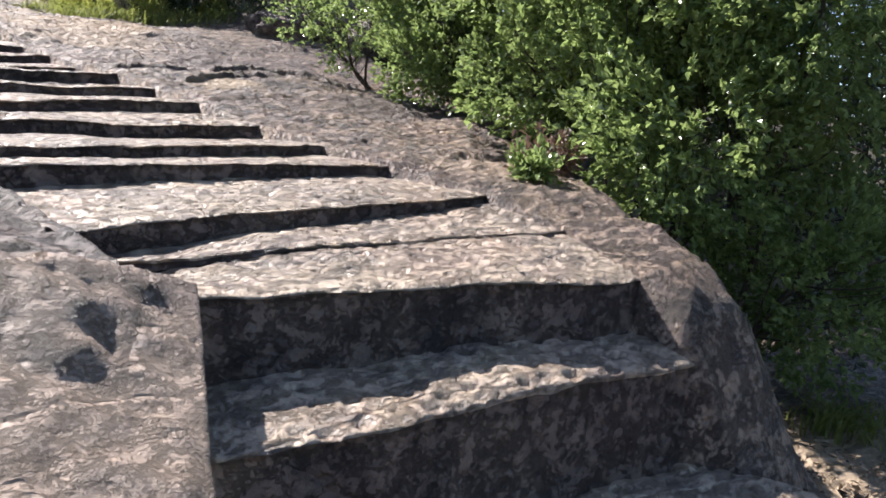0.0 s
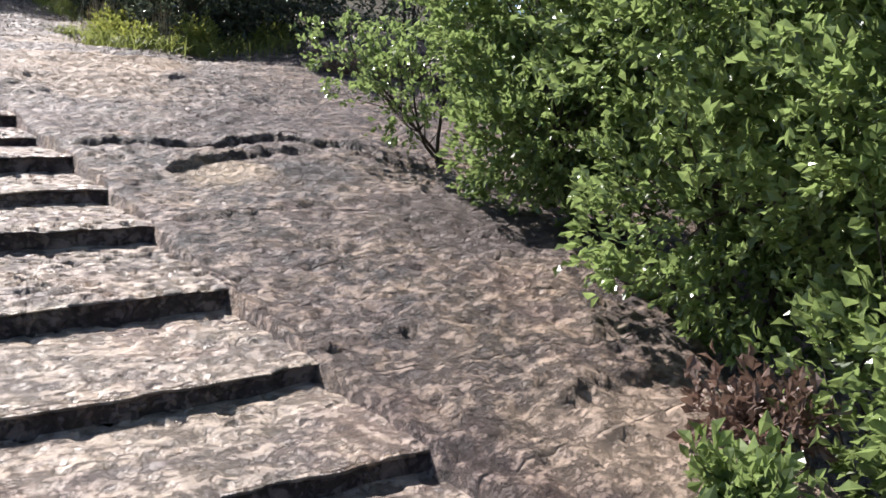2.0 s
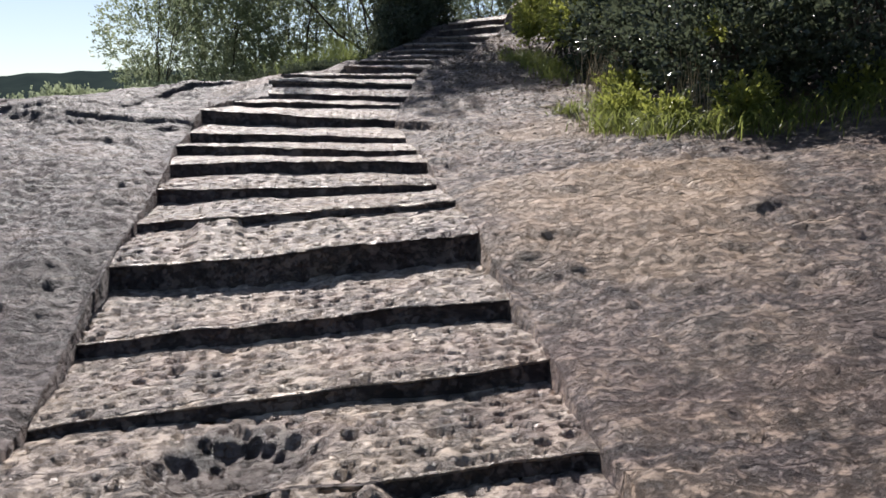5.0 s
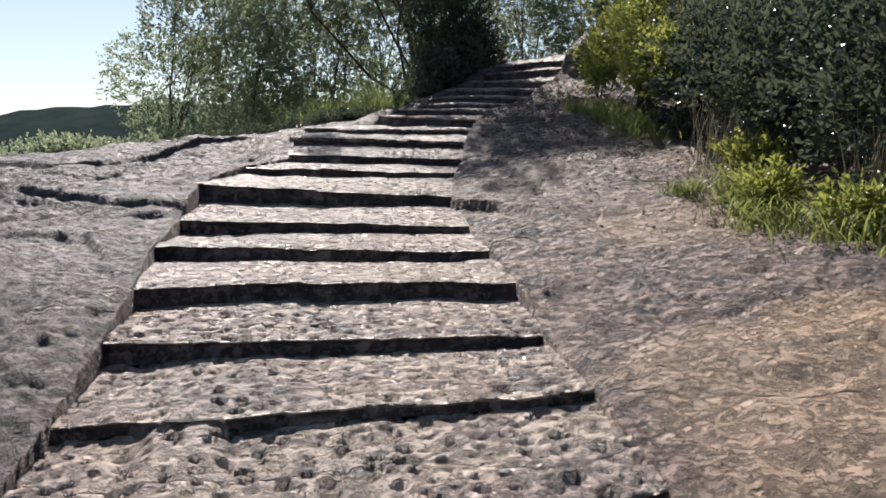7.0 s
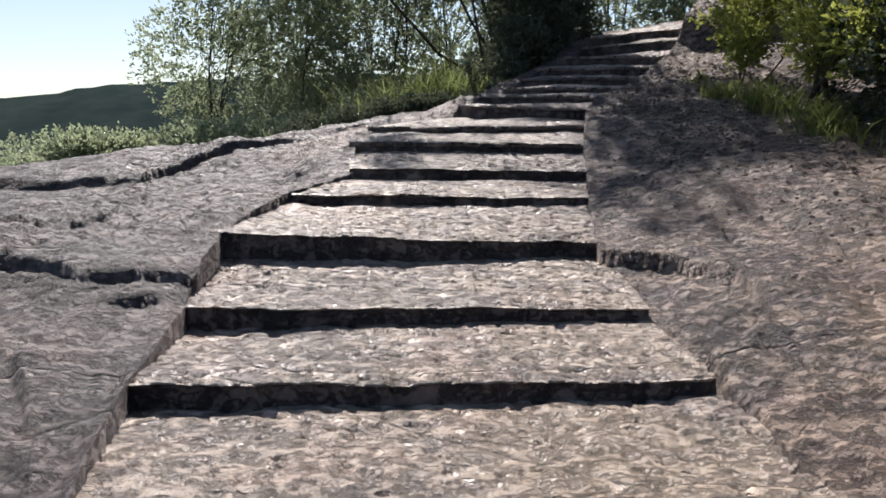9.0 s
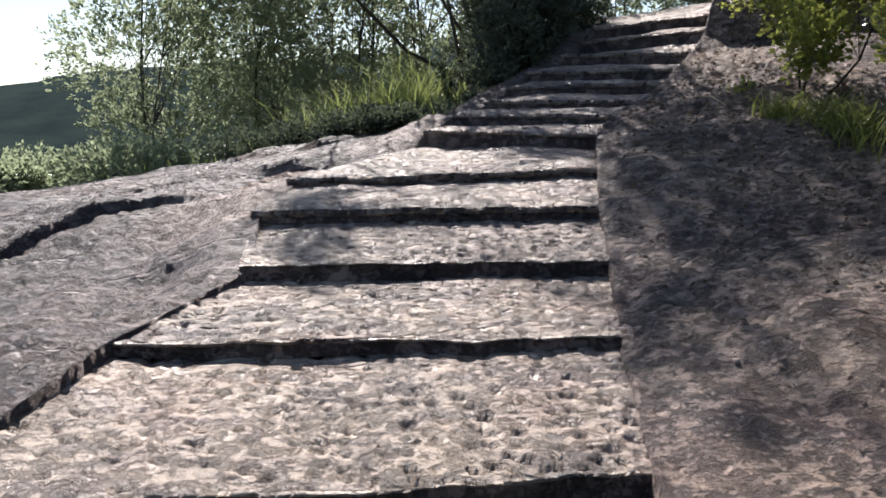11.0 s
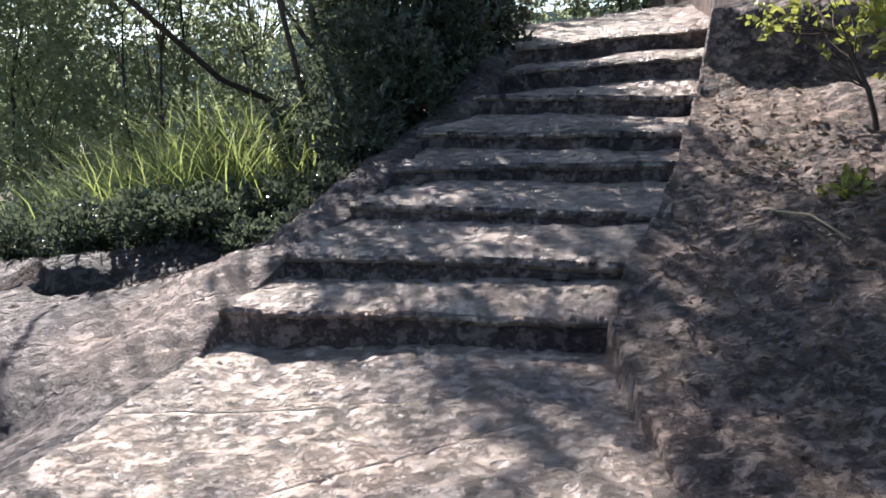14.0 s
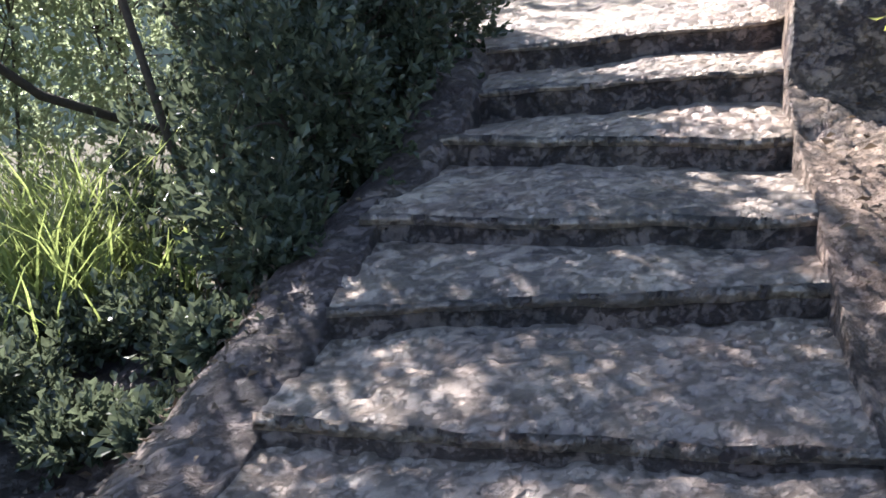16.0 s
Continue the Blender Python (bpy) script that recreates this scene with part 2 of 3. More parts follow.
# ---- the stair's plan: left end, right end (x, y, z), riser's height left and right, stretch of the width where it fades out ----
STEPS = [
    ((0.55, 0.62, 0.36), (2.90, 0.55, 0.36), 0.34, 0.34, None),
    ((0.88, 1.62, 0.70), (2.62, 1.36, 0.78), 0.33, 0.36, None),
    ((1.05, 2.01, 1.00), (2.60, 1.60, 1.035), 0.27, 0.17, None),
    ((0.98, 2.42, 1.04), (2.90, 2.20, 1.15), 0.035, 0.0, (0.62, 1.0)),
    ((0.97, 2.72, 1.10), (3.00, 2.80, 1.27), 0.11, 0.05, None),
    ((0.80, 3.42, 1.26), (2.94, 3.49, 1.38), 0.10, 0.06, None),
    ((0.78, 3.98, 1.32), (2.88, 4.04, 1.46), 0.06, 0.07, None),
    ((0.75, 4.72, 1.43), (2.86, 4.80, 1.57), 0.09, 0.085, None),
    ((0.72, 5.45, 1.54), (2.83, 5.56, 1.72), 0.07, 0.085, None),
    ((0.70, 6.15, 1.64), (2.79, 6.21, 1.83), 0.07, 0.07, None),
    ((0.68, 6.85, 1.76), (2.75, 6.90, 1.96), 0.07, 0.09, None),
    ((0.65, 7.70, 1.84), (2.73, 7.70, 2.04), 0.05, 0.07, (0.40, 0.62)),
    ((0.65, 8.40, 1.93), (2.68, 8.35, 2.17), 0.05, 0.10, None),
    ((0.59, 9.10, 2.08), (2.65, 9.03, 2.29), 0.08, 0.10, None),
    ((0.57, 9.75, 2.34), (2.59, 9.68, 2.53), 0.14, 0.17, None),
    ((0.56, 10.35, 2.52), (2.52, 10.32, 2.655), 0.06, 0.04, (0.16, 0.30)),
    ((0.53, 11.03, 2.69), (2.48, 11.02, 2.725), 0.10, 0.06, None),
    ((0.48, 11.66, 2.84), (2.46, 11.75, 2.87), 0.125, 0.10, None),
    ((0.35, 12.53, 2.98), (2.40, 12.70, 2.94), 0.12, 0.06, None),
    ((0.30, 13.30, 3.09), (2.34, 13.42, 3.06), 0.10, 0.06, None),
    ((0.27, 14.10, 3.33), (2.33, 14.33, 3.245), 0.14, 0.10, None),
    ((0.45, 15.15, 3.48), (2.43, 15.15, 3.44), 0.06, 0.06, None),
    ((0.80, 16.03, 3.62), (2.57, 16.03, 3.59), 0.09, 0.09, None),
    ((0.74, 16.65, 3.81), (2.65, 16.63, 3.79), 0.08, 0.08, None),
    ((0.85, 17.25, 3.95), (2.78, 17.32, 3.965), 0.06, 0.07, None),
    ((1.70, 18.80, 4.215), (3.03, 18.40, 4.185), 0.14, 0.13, None),
    ((1.95, 19.15, 4.35), (3.19, 18.63, 4.32), 0.12, 0.07, None),
    ((2.27, 19.70, 4.47), (3.54, 19.10, 4.42), 0.09, 0.05, None),
    ((2.53, 20.10, 4.605), (3.90, 19.65, 4.595), 0.11, 0.10, None),
    ((2.75, 20.55, 4.77), (4.07, 19.91, 4.74), 0.11, 0.11, None),
    ((3.20, 21.05, 4.96), (4.42, 20.43, 4.94), 0.13, 0.125, None),
    ((3.45, 21.35, 5.14), (4.66, 20.78, 5.18), 0.15, 0.15, None),
    ((3.70, 21.75, 5.31), (4.93, 21.10, 5.41), 0.14, 0.16, None),
    ((4.20, 23.20, 5.62), (5.50, 22.60, 5.75), 0.02, 0.02, None),
]
SL = np.array([s[0] for s in STEPS])
SR = np.array([s[1] for s in STEPS])

# Tops of the rock beside the stair, by y.
LEFT_Y = np.concatenate([[-3.0, 0.0, 0.6, 1.0, 1.7, 2.0], SL[3:25, 1], [18.6], SL[25:, 1], [26.0]])
LEFT_Z = np.concatenate([[-0.15, 0.0, 0.30, 0.50, 0.86, 1.02], SL[3:25, 2] + 0.005, [4.06], SL[25:, 2] + 0.005, [6.0]])
LEFT_X = np.concatenate([[0.45, 0.45, 0.5, 0.65, 0.93, 1.05], SL[3:25, 0], [1.58], SL[25:, 0], [5.2]])
RIGHT_Y = np.concatenate([[-3.0, 0.6, 1.15, 1.42, 1.6], SR[3:, 1], [25.0]])
RIGHT_Z = np.concatenate([[-0.15, 0.0, 0.25, 0.90, 1.05], SR[3:, 2] + 0.005, [6.1]])
RIGHT_X = np.concatenate([[2.9, 2.9, 2.75, 2.62, 2.60], SR[3:, 0], [6.2]])


def ledge(x, y, points, height, wide=0.45, lip=0.035):
    """A broken edge along a line in plan: the rock on its far side stands higher and falls off again, with a groove at its foot."""
    x, y = np.broadcast_arrays(np.asarray(x, float), np.asarray(y, float))
    px, py = x + 0.10 * (vnoise(x * 2.5, y * 2.5, 91) - 0.5), y + 0.12 * (vnoise(x * 2.2, y * 2.2, 92) - 0.5) + 0.03 * (vnoise(x * 9, y * 5, 93) - 0.5)
    best, side = np.full(x.shape, 1e9), np.zeros(x.shape)
    for (ax, ay), (bx, by) in zip(points, points[1:]):
        dx, dy = bx - ax, by - ay
        k = ((px - ax) * dx + (py - ay) * dy) / (dx * dx + dy * dy)
        c = np.clip(k, 0, 1)
        d = np.hypot(px - ax - c * dx, py - ay - c * dy)
        sign = np.where((py - ay) * dx - (px - ax) * dy > 0, 1.0, -1.0)
        take = d < best
        best, side = np.where(take, d, best), np.where(take, sign, side)
    ends = np.minimum(np.hypot(px - points[0][0], py - points[0][1]), np.hypot(px - points[-1][0], py - points[-1][1]))
    fade = smooth(ends / 0.25)
    sd = best * side
    rise = height * fade * (0.7 + 0.5 * vnoise(x * 1.9, y * 1.9, 94))
    return rise * (smooth(sd / lip) * np.exp(-((best / wide) ** 2)) - 0.3 * np.exp(-(((sd + 0.01) / 0.022) ** 2)))


# Broken edges and cracks of the two slabs.
RIGHT_LEDGES = [
    ([(2.75, 7.2), (3.19, 7.06), (3.55, 7.02), (3.8, 7.04), (4.05, 7.0), (4.43, 6.91), (4.65, 6.7)], 0.065, 0.35),
    ([(3.05, 6.36), (3.31, 6.55), (3.55, 6.6), (3.69, 6.6), (3.93, 6.76), (4.3, 6.74)], 0.055, 0.3),
    ([(2.76, 5.63), (3.0, 5.56), (3.23, 5.53), (3.6, 5.62), (4.0, 5.55)], 0.025, 0.3),
    ([(2.9, 4.06), (3.07, 4.11), (3.27, 4.13), (3.55, 4.13)], 0.025, 0.3),
    ([(3.37, 4.25), (3.55, 4.22), (3.9, 4.22)], 0.02, 0.25),
    ([(2.85, 3.42), (3.01, 3.44), (3.2, 3.46)], 0.025, 0.25),
    ([(3.3, 3.5), (3.54, 3.51), (3.74, 3.53), (4.07, 3.66)], 0.022, 0.3),
    ([(3.95, 9.6), (4.14, 9.55), (4.45, 9.68)], 0.03, 0.3),
    ([(3.6, 10.35), (3.92, 10.29), (4.15, 9.9)], 0.025, 0.3),
]
LEFT_LEDGES = [
    ([(-1.15, 13.8), (-0.62, 13.58), (-0.23, 13.46), (0.07, 13.48), (0.36, 13.52)], 0.045, 0.4),
    ([(-0.15, 13.27), (0.13, 13.28), (0.34, 13.38)], 0.03, 0.25),
    ([(-2.2, 13.9), (-0.65, 14.11), (-0.36, 14.3), (-0.24, 15.3), (0.1, 15.9)], 0.03, 0.5),
    ([(-4.2, 17.2), (-2.25, 16.62), (-1.44, 16.42), (-0.96, 16.5), (-0.61, 17.1), (-0.24, 17.4), (0.3, 17.5)], 0.07, 0.6),
    ([(-0.9, 12.9), (-0.13, 12.7), (0.2, 12.1)], 0.03, 0.3),
    ([(0.2, 20.75), (0.66, 20.5), (1.0, 20.42)], 0.10, 0.5),
]


def left_x(y):
    return np.interp(y, LEFT_Y, LEFT_X) + 0.15 * fbm(y * 0.9, y * 0 + 1, 7) * smooth((y - 15.5) / 1.5) + 0.03 * fbm(y * 1.3, y * 0 + 3, 5) + 0.015 * fbm(y * 7, y * 0, 9)


def right_x(y):
    return np.interp(y, RIGHT_Y, RIGHT_X) + 0.05 * fbm(y * 1.5, y * 0 + 8, 6) + 0.03 * fbm(y * 6, y * 0, 4)


def left_top(x, y):
    """Height of the rock on the stair's left: a dome that falls away."""
    s = np.maximum(left_x(y) - x, 0)
    z = np.interp(y, LEFT_Y, LEFT_Z) + 0.03 * smooth(s / 0.4) * (1 - smooth((y - 14.5) / 1.5)) - (0.05 + 0.15 * smooth((s - 0.1) / 0.6)) * smooth((y - 14.6) / 1.5)
    z = z - 0.45 * smooth((y - 19.5) / 0.9) * smooth((s - 0.25) / 0.5)
    z = z - 0.045 * s - 0.016 * np.maximum(s - 1.5, 0) ** 2
    z = z + 0.10 * fbm(x * 0.8, y * 0.8, 21) + 0.16 * fbm(x * 0.35 + y * 0.1, y * 0.6, 22) * smooth(s / 1.0)
    cap = 3.66 + 0.13 * (x + 1.7) + 0.02 * (y - 18)
    z = z - smooth((s - 0.3) / 1.2) * np.maximum(z - cap, 0) - 0.25 * np.maximum(y - 21.3, 0) * smooth((s - 0.3) / 1.0)
    layer = (y * 0.9 + x * 0.35 + 0.25 * fbm(x, y, 30)) % 1.7
    z = z + 0.03 * smooth(layer / 0.12) * (1 - smooth((layer - 0.12) / 1.5)) * smooth(s / 0.4)
    for points, height, wide in LEFT_LEDGES:
        z = z + ledge(x, y, points, height, wide)
    return z


def right_top(x, y):
    """Height of the rock and bank on the stair's right."""
    s = np.maximum(x - right_x(y), 0)
    z = np.interp(y, RIGHT_Y, RIGHT_Z) + 0.09 * np.minimum(s, 2.2) + 0.20 * np.maximum(s - 2.6, 0) ** 1.1 * smooth((y - 9) / 3) + 0.10 * np.maximum(s - 2.2, 0) * smooth((y - 5) / 2)
    z = z + 0.09 * fbm(x * 0.9, y * 0.9, 41) * smooth(s / 0.3)
    layer = (y * 0.55 - x * 0.5 + 0.5 * fbm(x * 0.7, y * 0.7, 43)) % 1.3
    z = z + 0.02 * smooth(layer / 0.06) * (1 - smooth((layer - 0.06) / 1.1)) * smooth((s - 0.3) / 0.5)
    for points, height, wide in RIGHT_LEDGES:
        z = z + ledge(x, y, points, height, wide)
    # A shallow hollow beside the middle steps, bounded by a broken edge.
    edge = np.interp(y, [12.1, 12.2, 12.6, 12.9, 13.02, 13.3, 13.66, 13.97, 14.12, 14.2], [2.3, 2.47, 2.47, 2.5, 2.70, 2.86, 2.88, 2.66, 2.4, 2.3]) + 0.06 * fbm(x * 5, y * 5, 48)
    z = z - 0.075 * smooth((edge - x) / 0.035) * smooth((y - 12.05) / 0.1) * smooth((14.25 - y) / 0.1)
    # The rim where the slab breaks off towards the lower path.
    rim = 3.05 + 0.62 * np.maximum(y - 1.5, 0) + 0.1 * fbm(y * 3, x * 0, 44)
    low = 0.10 + 0.05 * fbm(x * 2, y * 2, 45)
    cut = smooth((x - rim + 0.12) / 0.85) * (1 - smooth((y - 3.2) / 1.6))
    z = z + 0.5 * (fbm(x * 2.6, y * 2.6, 49) + 0.3 * fbm(x * 9, y * 9, 50)) * cut * (1 - cut)
    z = z * (1 - cut) + np.minimum(z, low) * cut
    # The block that stands beside the topmost steps.
    along = (y - 20.62) + 0.35 * (x - 4.7) + 0.10 * fbm(x * 3, y * 3, 46)
    block = smooth(along / 0.22) * smooth((x - right_x(y) + 0.02) / 0.05) * (1 - smooth((x - 6.6) / 0.8)) * (1 - smooth((y - 22.0) / 1.5))
    return z + block * (0.28 + 0.14 * fbm(x * 2, y * 2, 47))


def rugged(x, y, seed):
    """Flaky layers and grain of weathered rock, drawn out across the slope, about -1 to 1."""
    u = x + 0.25 * y
    f = fbm(u * 1.3, y * 2.0, seed, 6) * 11 + 0.6 * (vnoise(u * 5, y * 8, seed + 3) - 0.5) + 0.5 * (vnoise(u * 13, y * 19, seed + 4) - 0.5)
    k = np.floor(f)
    layers = (k + smooth((f - k) / 0.35)) / 11
    return 2.2 * layers + 0.30 * (vnoise(u * 18, y * 24, seed + 7) - 0.5) + 0.25 * (vnoise(u * 7, y * 13, seed + 8) - 0.5)


def pecked(x, y, wide, deep, seed):
    """Chisel pits, 0 to 1: one oval hollow to a cell, of uneven size and place."""
    u, v = x / wide, y / deep
    out = np.zeros(np.broadcast(x, y).shape)
    for di in (-1, 0, 1):
        for dj in (-1, 0, 1):
            i, j = np.floor(u) + di, np.floor(v) + dj
            cu, cv = i + 0.15 + 0.7 * rnd2(i, j, seed), j + 0.15 + 0.7 * rnd2(i, j, seed + 1)
            r = 0.22 + 0.26 * rnd2(i, j, seed + 2)
            d = np.hypot(u - cu, (v - cv) + 0.25 * (u - cu)) / r
            out = np.maximum(out, (1 - smooth((d - 0.55) / 0.45)) * (0.5 + 0.5 * rnd2(i, j, seed + 3)))
    return out


# ---- the stair ----
def step_mesh(i, cols=180):
    (l, r, hl, hr, fade), (l2, r2, hl2, hr2, fade2) = STEPS[i], STEPS[i + 1]
    u = np.linspace(-0.02, 1.02, cols)

    def nosing(k, p, q):
        p, q = np.array(p), np.array(q)
        line = p + (q - p) * u[:, None]
        line[:, 1] += 0.10 * fbm(line[:, 0] * 0.9, line[:, 0] * 0 + k * 7.3, 3) + 0.035 * fbm(line[:, 0] * 7, line[:, 0] * 0 + k * 3.1, 8) + 0.08 * fbm(line[:, 0] * 2.6, line[:, 0] * 0 + k * 4.7, 9)
        line[:, 2] += 0.05 * fbm(line[:, 0] * 1.9, line[:, 0] * 0 + k * 5.7, 12)
        return line

    def rise(k, a, b, gap):
        h = a + (b - a) * u
        h = h * (1 + 0.5 * fbm(u * 3, u * 0 + k * 1.9, 17))
        if gap:
            h = h * (1 - smooth((u - gap[0]) / 0.06) * (1 - smooth((u - gap[1]) / 0.06)))
        return np.maximum(h, 0.004)

    front, back = nosing(i, l, r), nosing(i + 1, l2, r2)
    h1, h2 = rise(i, hl, hr, fade), rise(i + 1, hl2, hr2, fade2)
    ahead = np.array([-(r[1] - l[1]), r[0] - l[0], 0.0])
    ahead /= np.linalg.norm(ahead)
    rows = []
    for f in (-0.12, 0.0, 0.2, 0.4, 0.6, 0.8, 0.93):
        p = front - ahead * (0.012 * (1 - f))
        p[:, 2] = front[:, 2] - h1 * (1 - f)
        p += ahead * (0.03 * fbm(u * 16, u * 0 + f * 1.4 + i, 51) + 0.012)[:, None]
        rows.append(p)
    base = back.copy()
    base[:, 2] -= h2
    base += ahead * 0.02
    depth = np.linalg.norm((np.array(l2) + r2 - l - r) / 2)
    n = max(6, int(depth / 0.013))
    for f in np.linspace(0, 1, n) ** 1.0:
        p = front * (1 - f) + base * f
        x, y = p[:, 0], p[:, 1]
        worn = -0.016 * np.exp(-f * depth / 0.025) if i < 23 else -0.045 * np.exp(-f * depth / 0.05)
        p[:, 2] += worn + 0.05 * fbm(x * 1.6, y * 1.6, 60) * min(1, 4 * f, 4 * (1 - f) + 0.2) + 0.012 * rugged(x, y, 61)
        away = min(1, f * depth / 0.03)
        p[:, 2] -= away * (0.6 + 0.4 * vnoise(x * 1.7, y * 2.4, 67)) * (0.026 if i < 7 else 0.05 if i < 17 else 0.034 if i < 23 else 0.02) * pecked(x, y, 0.092, 0.062, 66)
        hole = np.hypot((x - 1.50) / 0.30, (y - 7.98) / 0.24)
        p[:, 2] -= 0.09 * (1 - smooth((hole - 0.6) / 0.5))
        rows.append(p)
    g = np.array(rows)
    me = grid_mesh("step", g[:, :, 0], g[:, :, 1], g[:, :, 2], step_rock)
    # Risers take the slab's lichen rock, its dark colour also standing for shade.
    me.materials.append(lichen_shade_rock)
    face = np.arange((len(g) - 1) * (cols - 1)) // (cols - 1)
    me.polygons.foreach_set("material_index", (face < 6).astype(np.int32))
    return me


stair = tagged(empty("rock_stair", (1.6, 1.5, 0.7)), "long flight of shallow steps hewn into bare brown sandstone", "stairs", kind="structure")
for i in range(len(STEPS) - 1):
    ob = new("step", step_mesh(i))
    ob.parent = stair
    ob.matrix_parent_inverse = Matrix.Translation(stair.location).inverted()


# ---- the rock slabs on both sides ----
def slab_mesh(side, ys, dist):
    Y = np.repeat(ys[:, None], len(dist) + 2, 1)
    edge = (left_x if side < 0 else right_x)(ys)[:, None]
    top = left_top if side < 0 else right_top
    D = np.concatenate([[0.0, 0.0], dist])[None, :]
    X = edge + side * (D + 0.0 * Y)
    X[:, 0] -= side * 0.05
    Z = top(X, Y)
    Z += 0.045 * fbm(X * 3, Y * 4, 71) * smooth(D / 0.2) + (0.062 if side < 0 else 0.058) * rugged(X, Y, 72) * smooth(D / 0.06) - 0.020 * pecked(X, Y, 0.12, 0.08, 78) * smooth((Y - 1.8) / 0.6) * (0.25 + 0.75 * smooth((vnoise(X * 1.1, Y * 1.1, 79) - 0.3) / 0.3))
    start = (1 - smooth((Y - 1.9) / 0.5)) * (1 if side < 0 else 0.6)
    Z += 0.02 * start * rugged(X, Y, 76)
    Z[:, 0] -= 0.42
    return grid_mesh("rock_slab", X, Y, Z, lichen_shade_rock if side < 0 else slab_rock)


ys_low, ys_high = np.arange(-1.0, 12.0, 0.020), np.arange(12.0, 24.6, 0.022)
near_far = np.concatenate([np.arange(0.012, 2.2, 0.021), 2.2 * 1.06 ** np.arange(0, 19)])
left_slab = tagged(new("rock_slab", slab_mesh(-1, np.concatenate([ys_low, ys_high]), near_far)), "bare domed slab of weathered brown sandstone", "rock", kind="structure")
near_right = np.concatenate([np.arange(0.012, 2.4, 0.021), 2.4 + 0.06 * np.arange(0, 36)])
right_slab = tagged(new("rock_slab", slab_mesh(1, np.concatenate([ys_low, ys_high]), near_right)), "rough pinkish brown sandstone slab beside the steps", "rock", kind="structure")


# ---- the ground to the horizon ----
def ground_z(x, y):
    lx, rx = left_x(np.clip(y, -3, 26)), right_x(np.clip(y, -3, 25))
    yc = np.clip(y, -3, 25.5)
    lt, rt = left_top(np.maximum(np.minimum(x, lx), lx - 6.0), yc) - 0.10 - 0.45 * (1 - smooth((lx - x - 4.6) / 1.2)), right_top(np.minimum(np.maximum(x, rx), rx + 6), yc) - 0.07 - 0.45 * (1 - smooth((x - rx - 3.2) / 1.0))
    mid = np.minimum(np.interp(yc, LEFT_Y, LEFT_Z), np.interp(yc, RIGHT_Y, RIGHT_Z)) - 0.06 - 0.7 * smooth((y - 0.2) / 0.3) * smooth((26 - y) / 1.0)
    z = np.where(x < lx, lt, np.where(x > rx, rt, mid))
    far_left = np.maximum(lx - 6.0 - x, 0)
    z = z - 0.045 * np.minimum(far_left, 60)
    z = z - 0.10 * np.clip(y - 25.5, 0, 60) - 0.04 * np.clip(-3 - y, 0, 80)
    r = np.hypot(x - 1, y - 8)
    return z + 0.3 * fbm(x * 0.3, y * 0.3, 83) * smooth((r - 14) / 8)


q = np.linspace(-1, 1, 230)
gx, gy = 1.5 + 9 * q * 1.4 + 480 * q**5, 11 + 15 * q * 1.3 + 480 * q**5
GX, GY = np.meshgrid(gx, gy)
ground = tagged(new("ground", grid_mesh("ground", GX, GY, ground_z(GX, GY), soil)), "dark earth with leaf litter reaching far hills", "ground", kind="structure")


# Wooded hills on the horizon.
ang, far = np.meshgrid(np.linspace(0, 2 * np.pi, 361), np.array([120.0, 150, 180, 215, 260, 320]))
crest = np.interp(far, [120, 215, 260, 320], [0.0, 1.0, 0.95, 0.3])
tall = 17 + 22 * fbm(np.cos(ang) * 2.2 + 5, np.sin(ang) * 2.2, 81) + 3.0 * fbm(np.cos(ang) * 30, np.sin(ang) * 30, 82) + 1.6 * fbm(np.cos(ang) * 110, np.sin(ang) * 110, 84)
hill_x, hill_y = 1 + far * np.cos(ang), 8 + far * np.sin(ang)
hill_z = ground_z(hill_x, hill_y) - 3 + crest * (tall + 6)
hill_z[:, -1] = hill_z[:, 0]
tagged(new("backdrop", grid_mesh("backdrop", hill_x, hill_y, hill_z, far_green)), "low wooded hills on the horizon", "hill", kind="structure")


# ---- plants ----
def unit(v):
    return v / np.maximum(np.linalg.norm(v, axis=-1, keepdims=True), 1e-9)


def leaves_mesh(name, base, way, length, width, material, rng, fold=0.25):
    """Folded oval leaves: base points, directions, lengths; four triangles each."""
    n = len(base)
    way = unit(way)
    side = unit(np.cross(way, rng.normal(size=(n, 3))))
    up = np.cross(side, way)
    length, width = length[:, None], width[:, None]
    lift = up * width * fold
    tip = base + way * length - up * length * 0.12
    mid = base + way * length * 0.58
    v = np.stack([base, mid + side * width * 0.5 + lift, tip, mid - side * width * 0.5 + lift, mid], 1).reshape(-1, 3)
    k = (np.arange(n) * 5)[:, None]
    f = np.concatenate([k + [0, 1, 4], k + [1, 2, 4], k + [4, 2, 3], k + [0, 4, 3]], 0)
    return mesh_of(name, v, f, material, False)


def tube(points, r0, r1, sides=6):
    pts = np.array(points, float)
    n = len(pts)
    d = unit(np.gradient(pts, axis=0))
    a = unit(np.cross(d, [0.31, 0.77, 0.55]))
    b = np.cross(d, a)
    rad = np.linspace(r0, r1, n)[:, None, None]
    t = np.linspace(0, 2 * np.pi, sides, endpoint=False)[None, :, None]
    v = (pts[:, None] + rad * (np.cos(t) * a[:, None] + np.sin(t) * b[:, None])).reshape(-1, 3)
    f = [[i * sides + j, i * sides + (j + 1) % sides, (i + 1) * sides + (j + 1) % sides, (i + 1) * sides + j] for i in range(n - 1) for j in range(sides)]
    f.append([(n - 1) * sides + j for j in range(sides)])
    return v, f


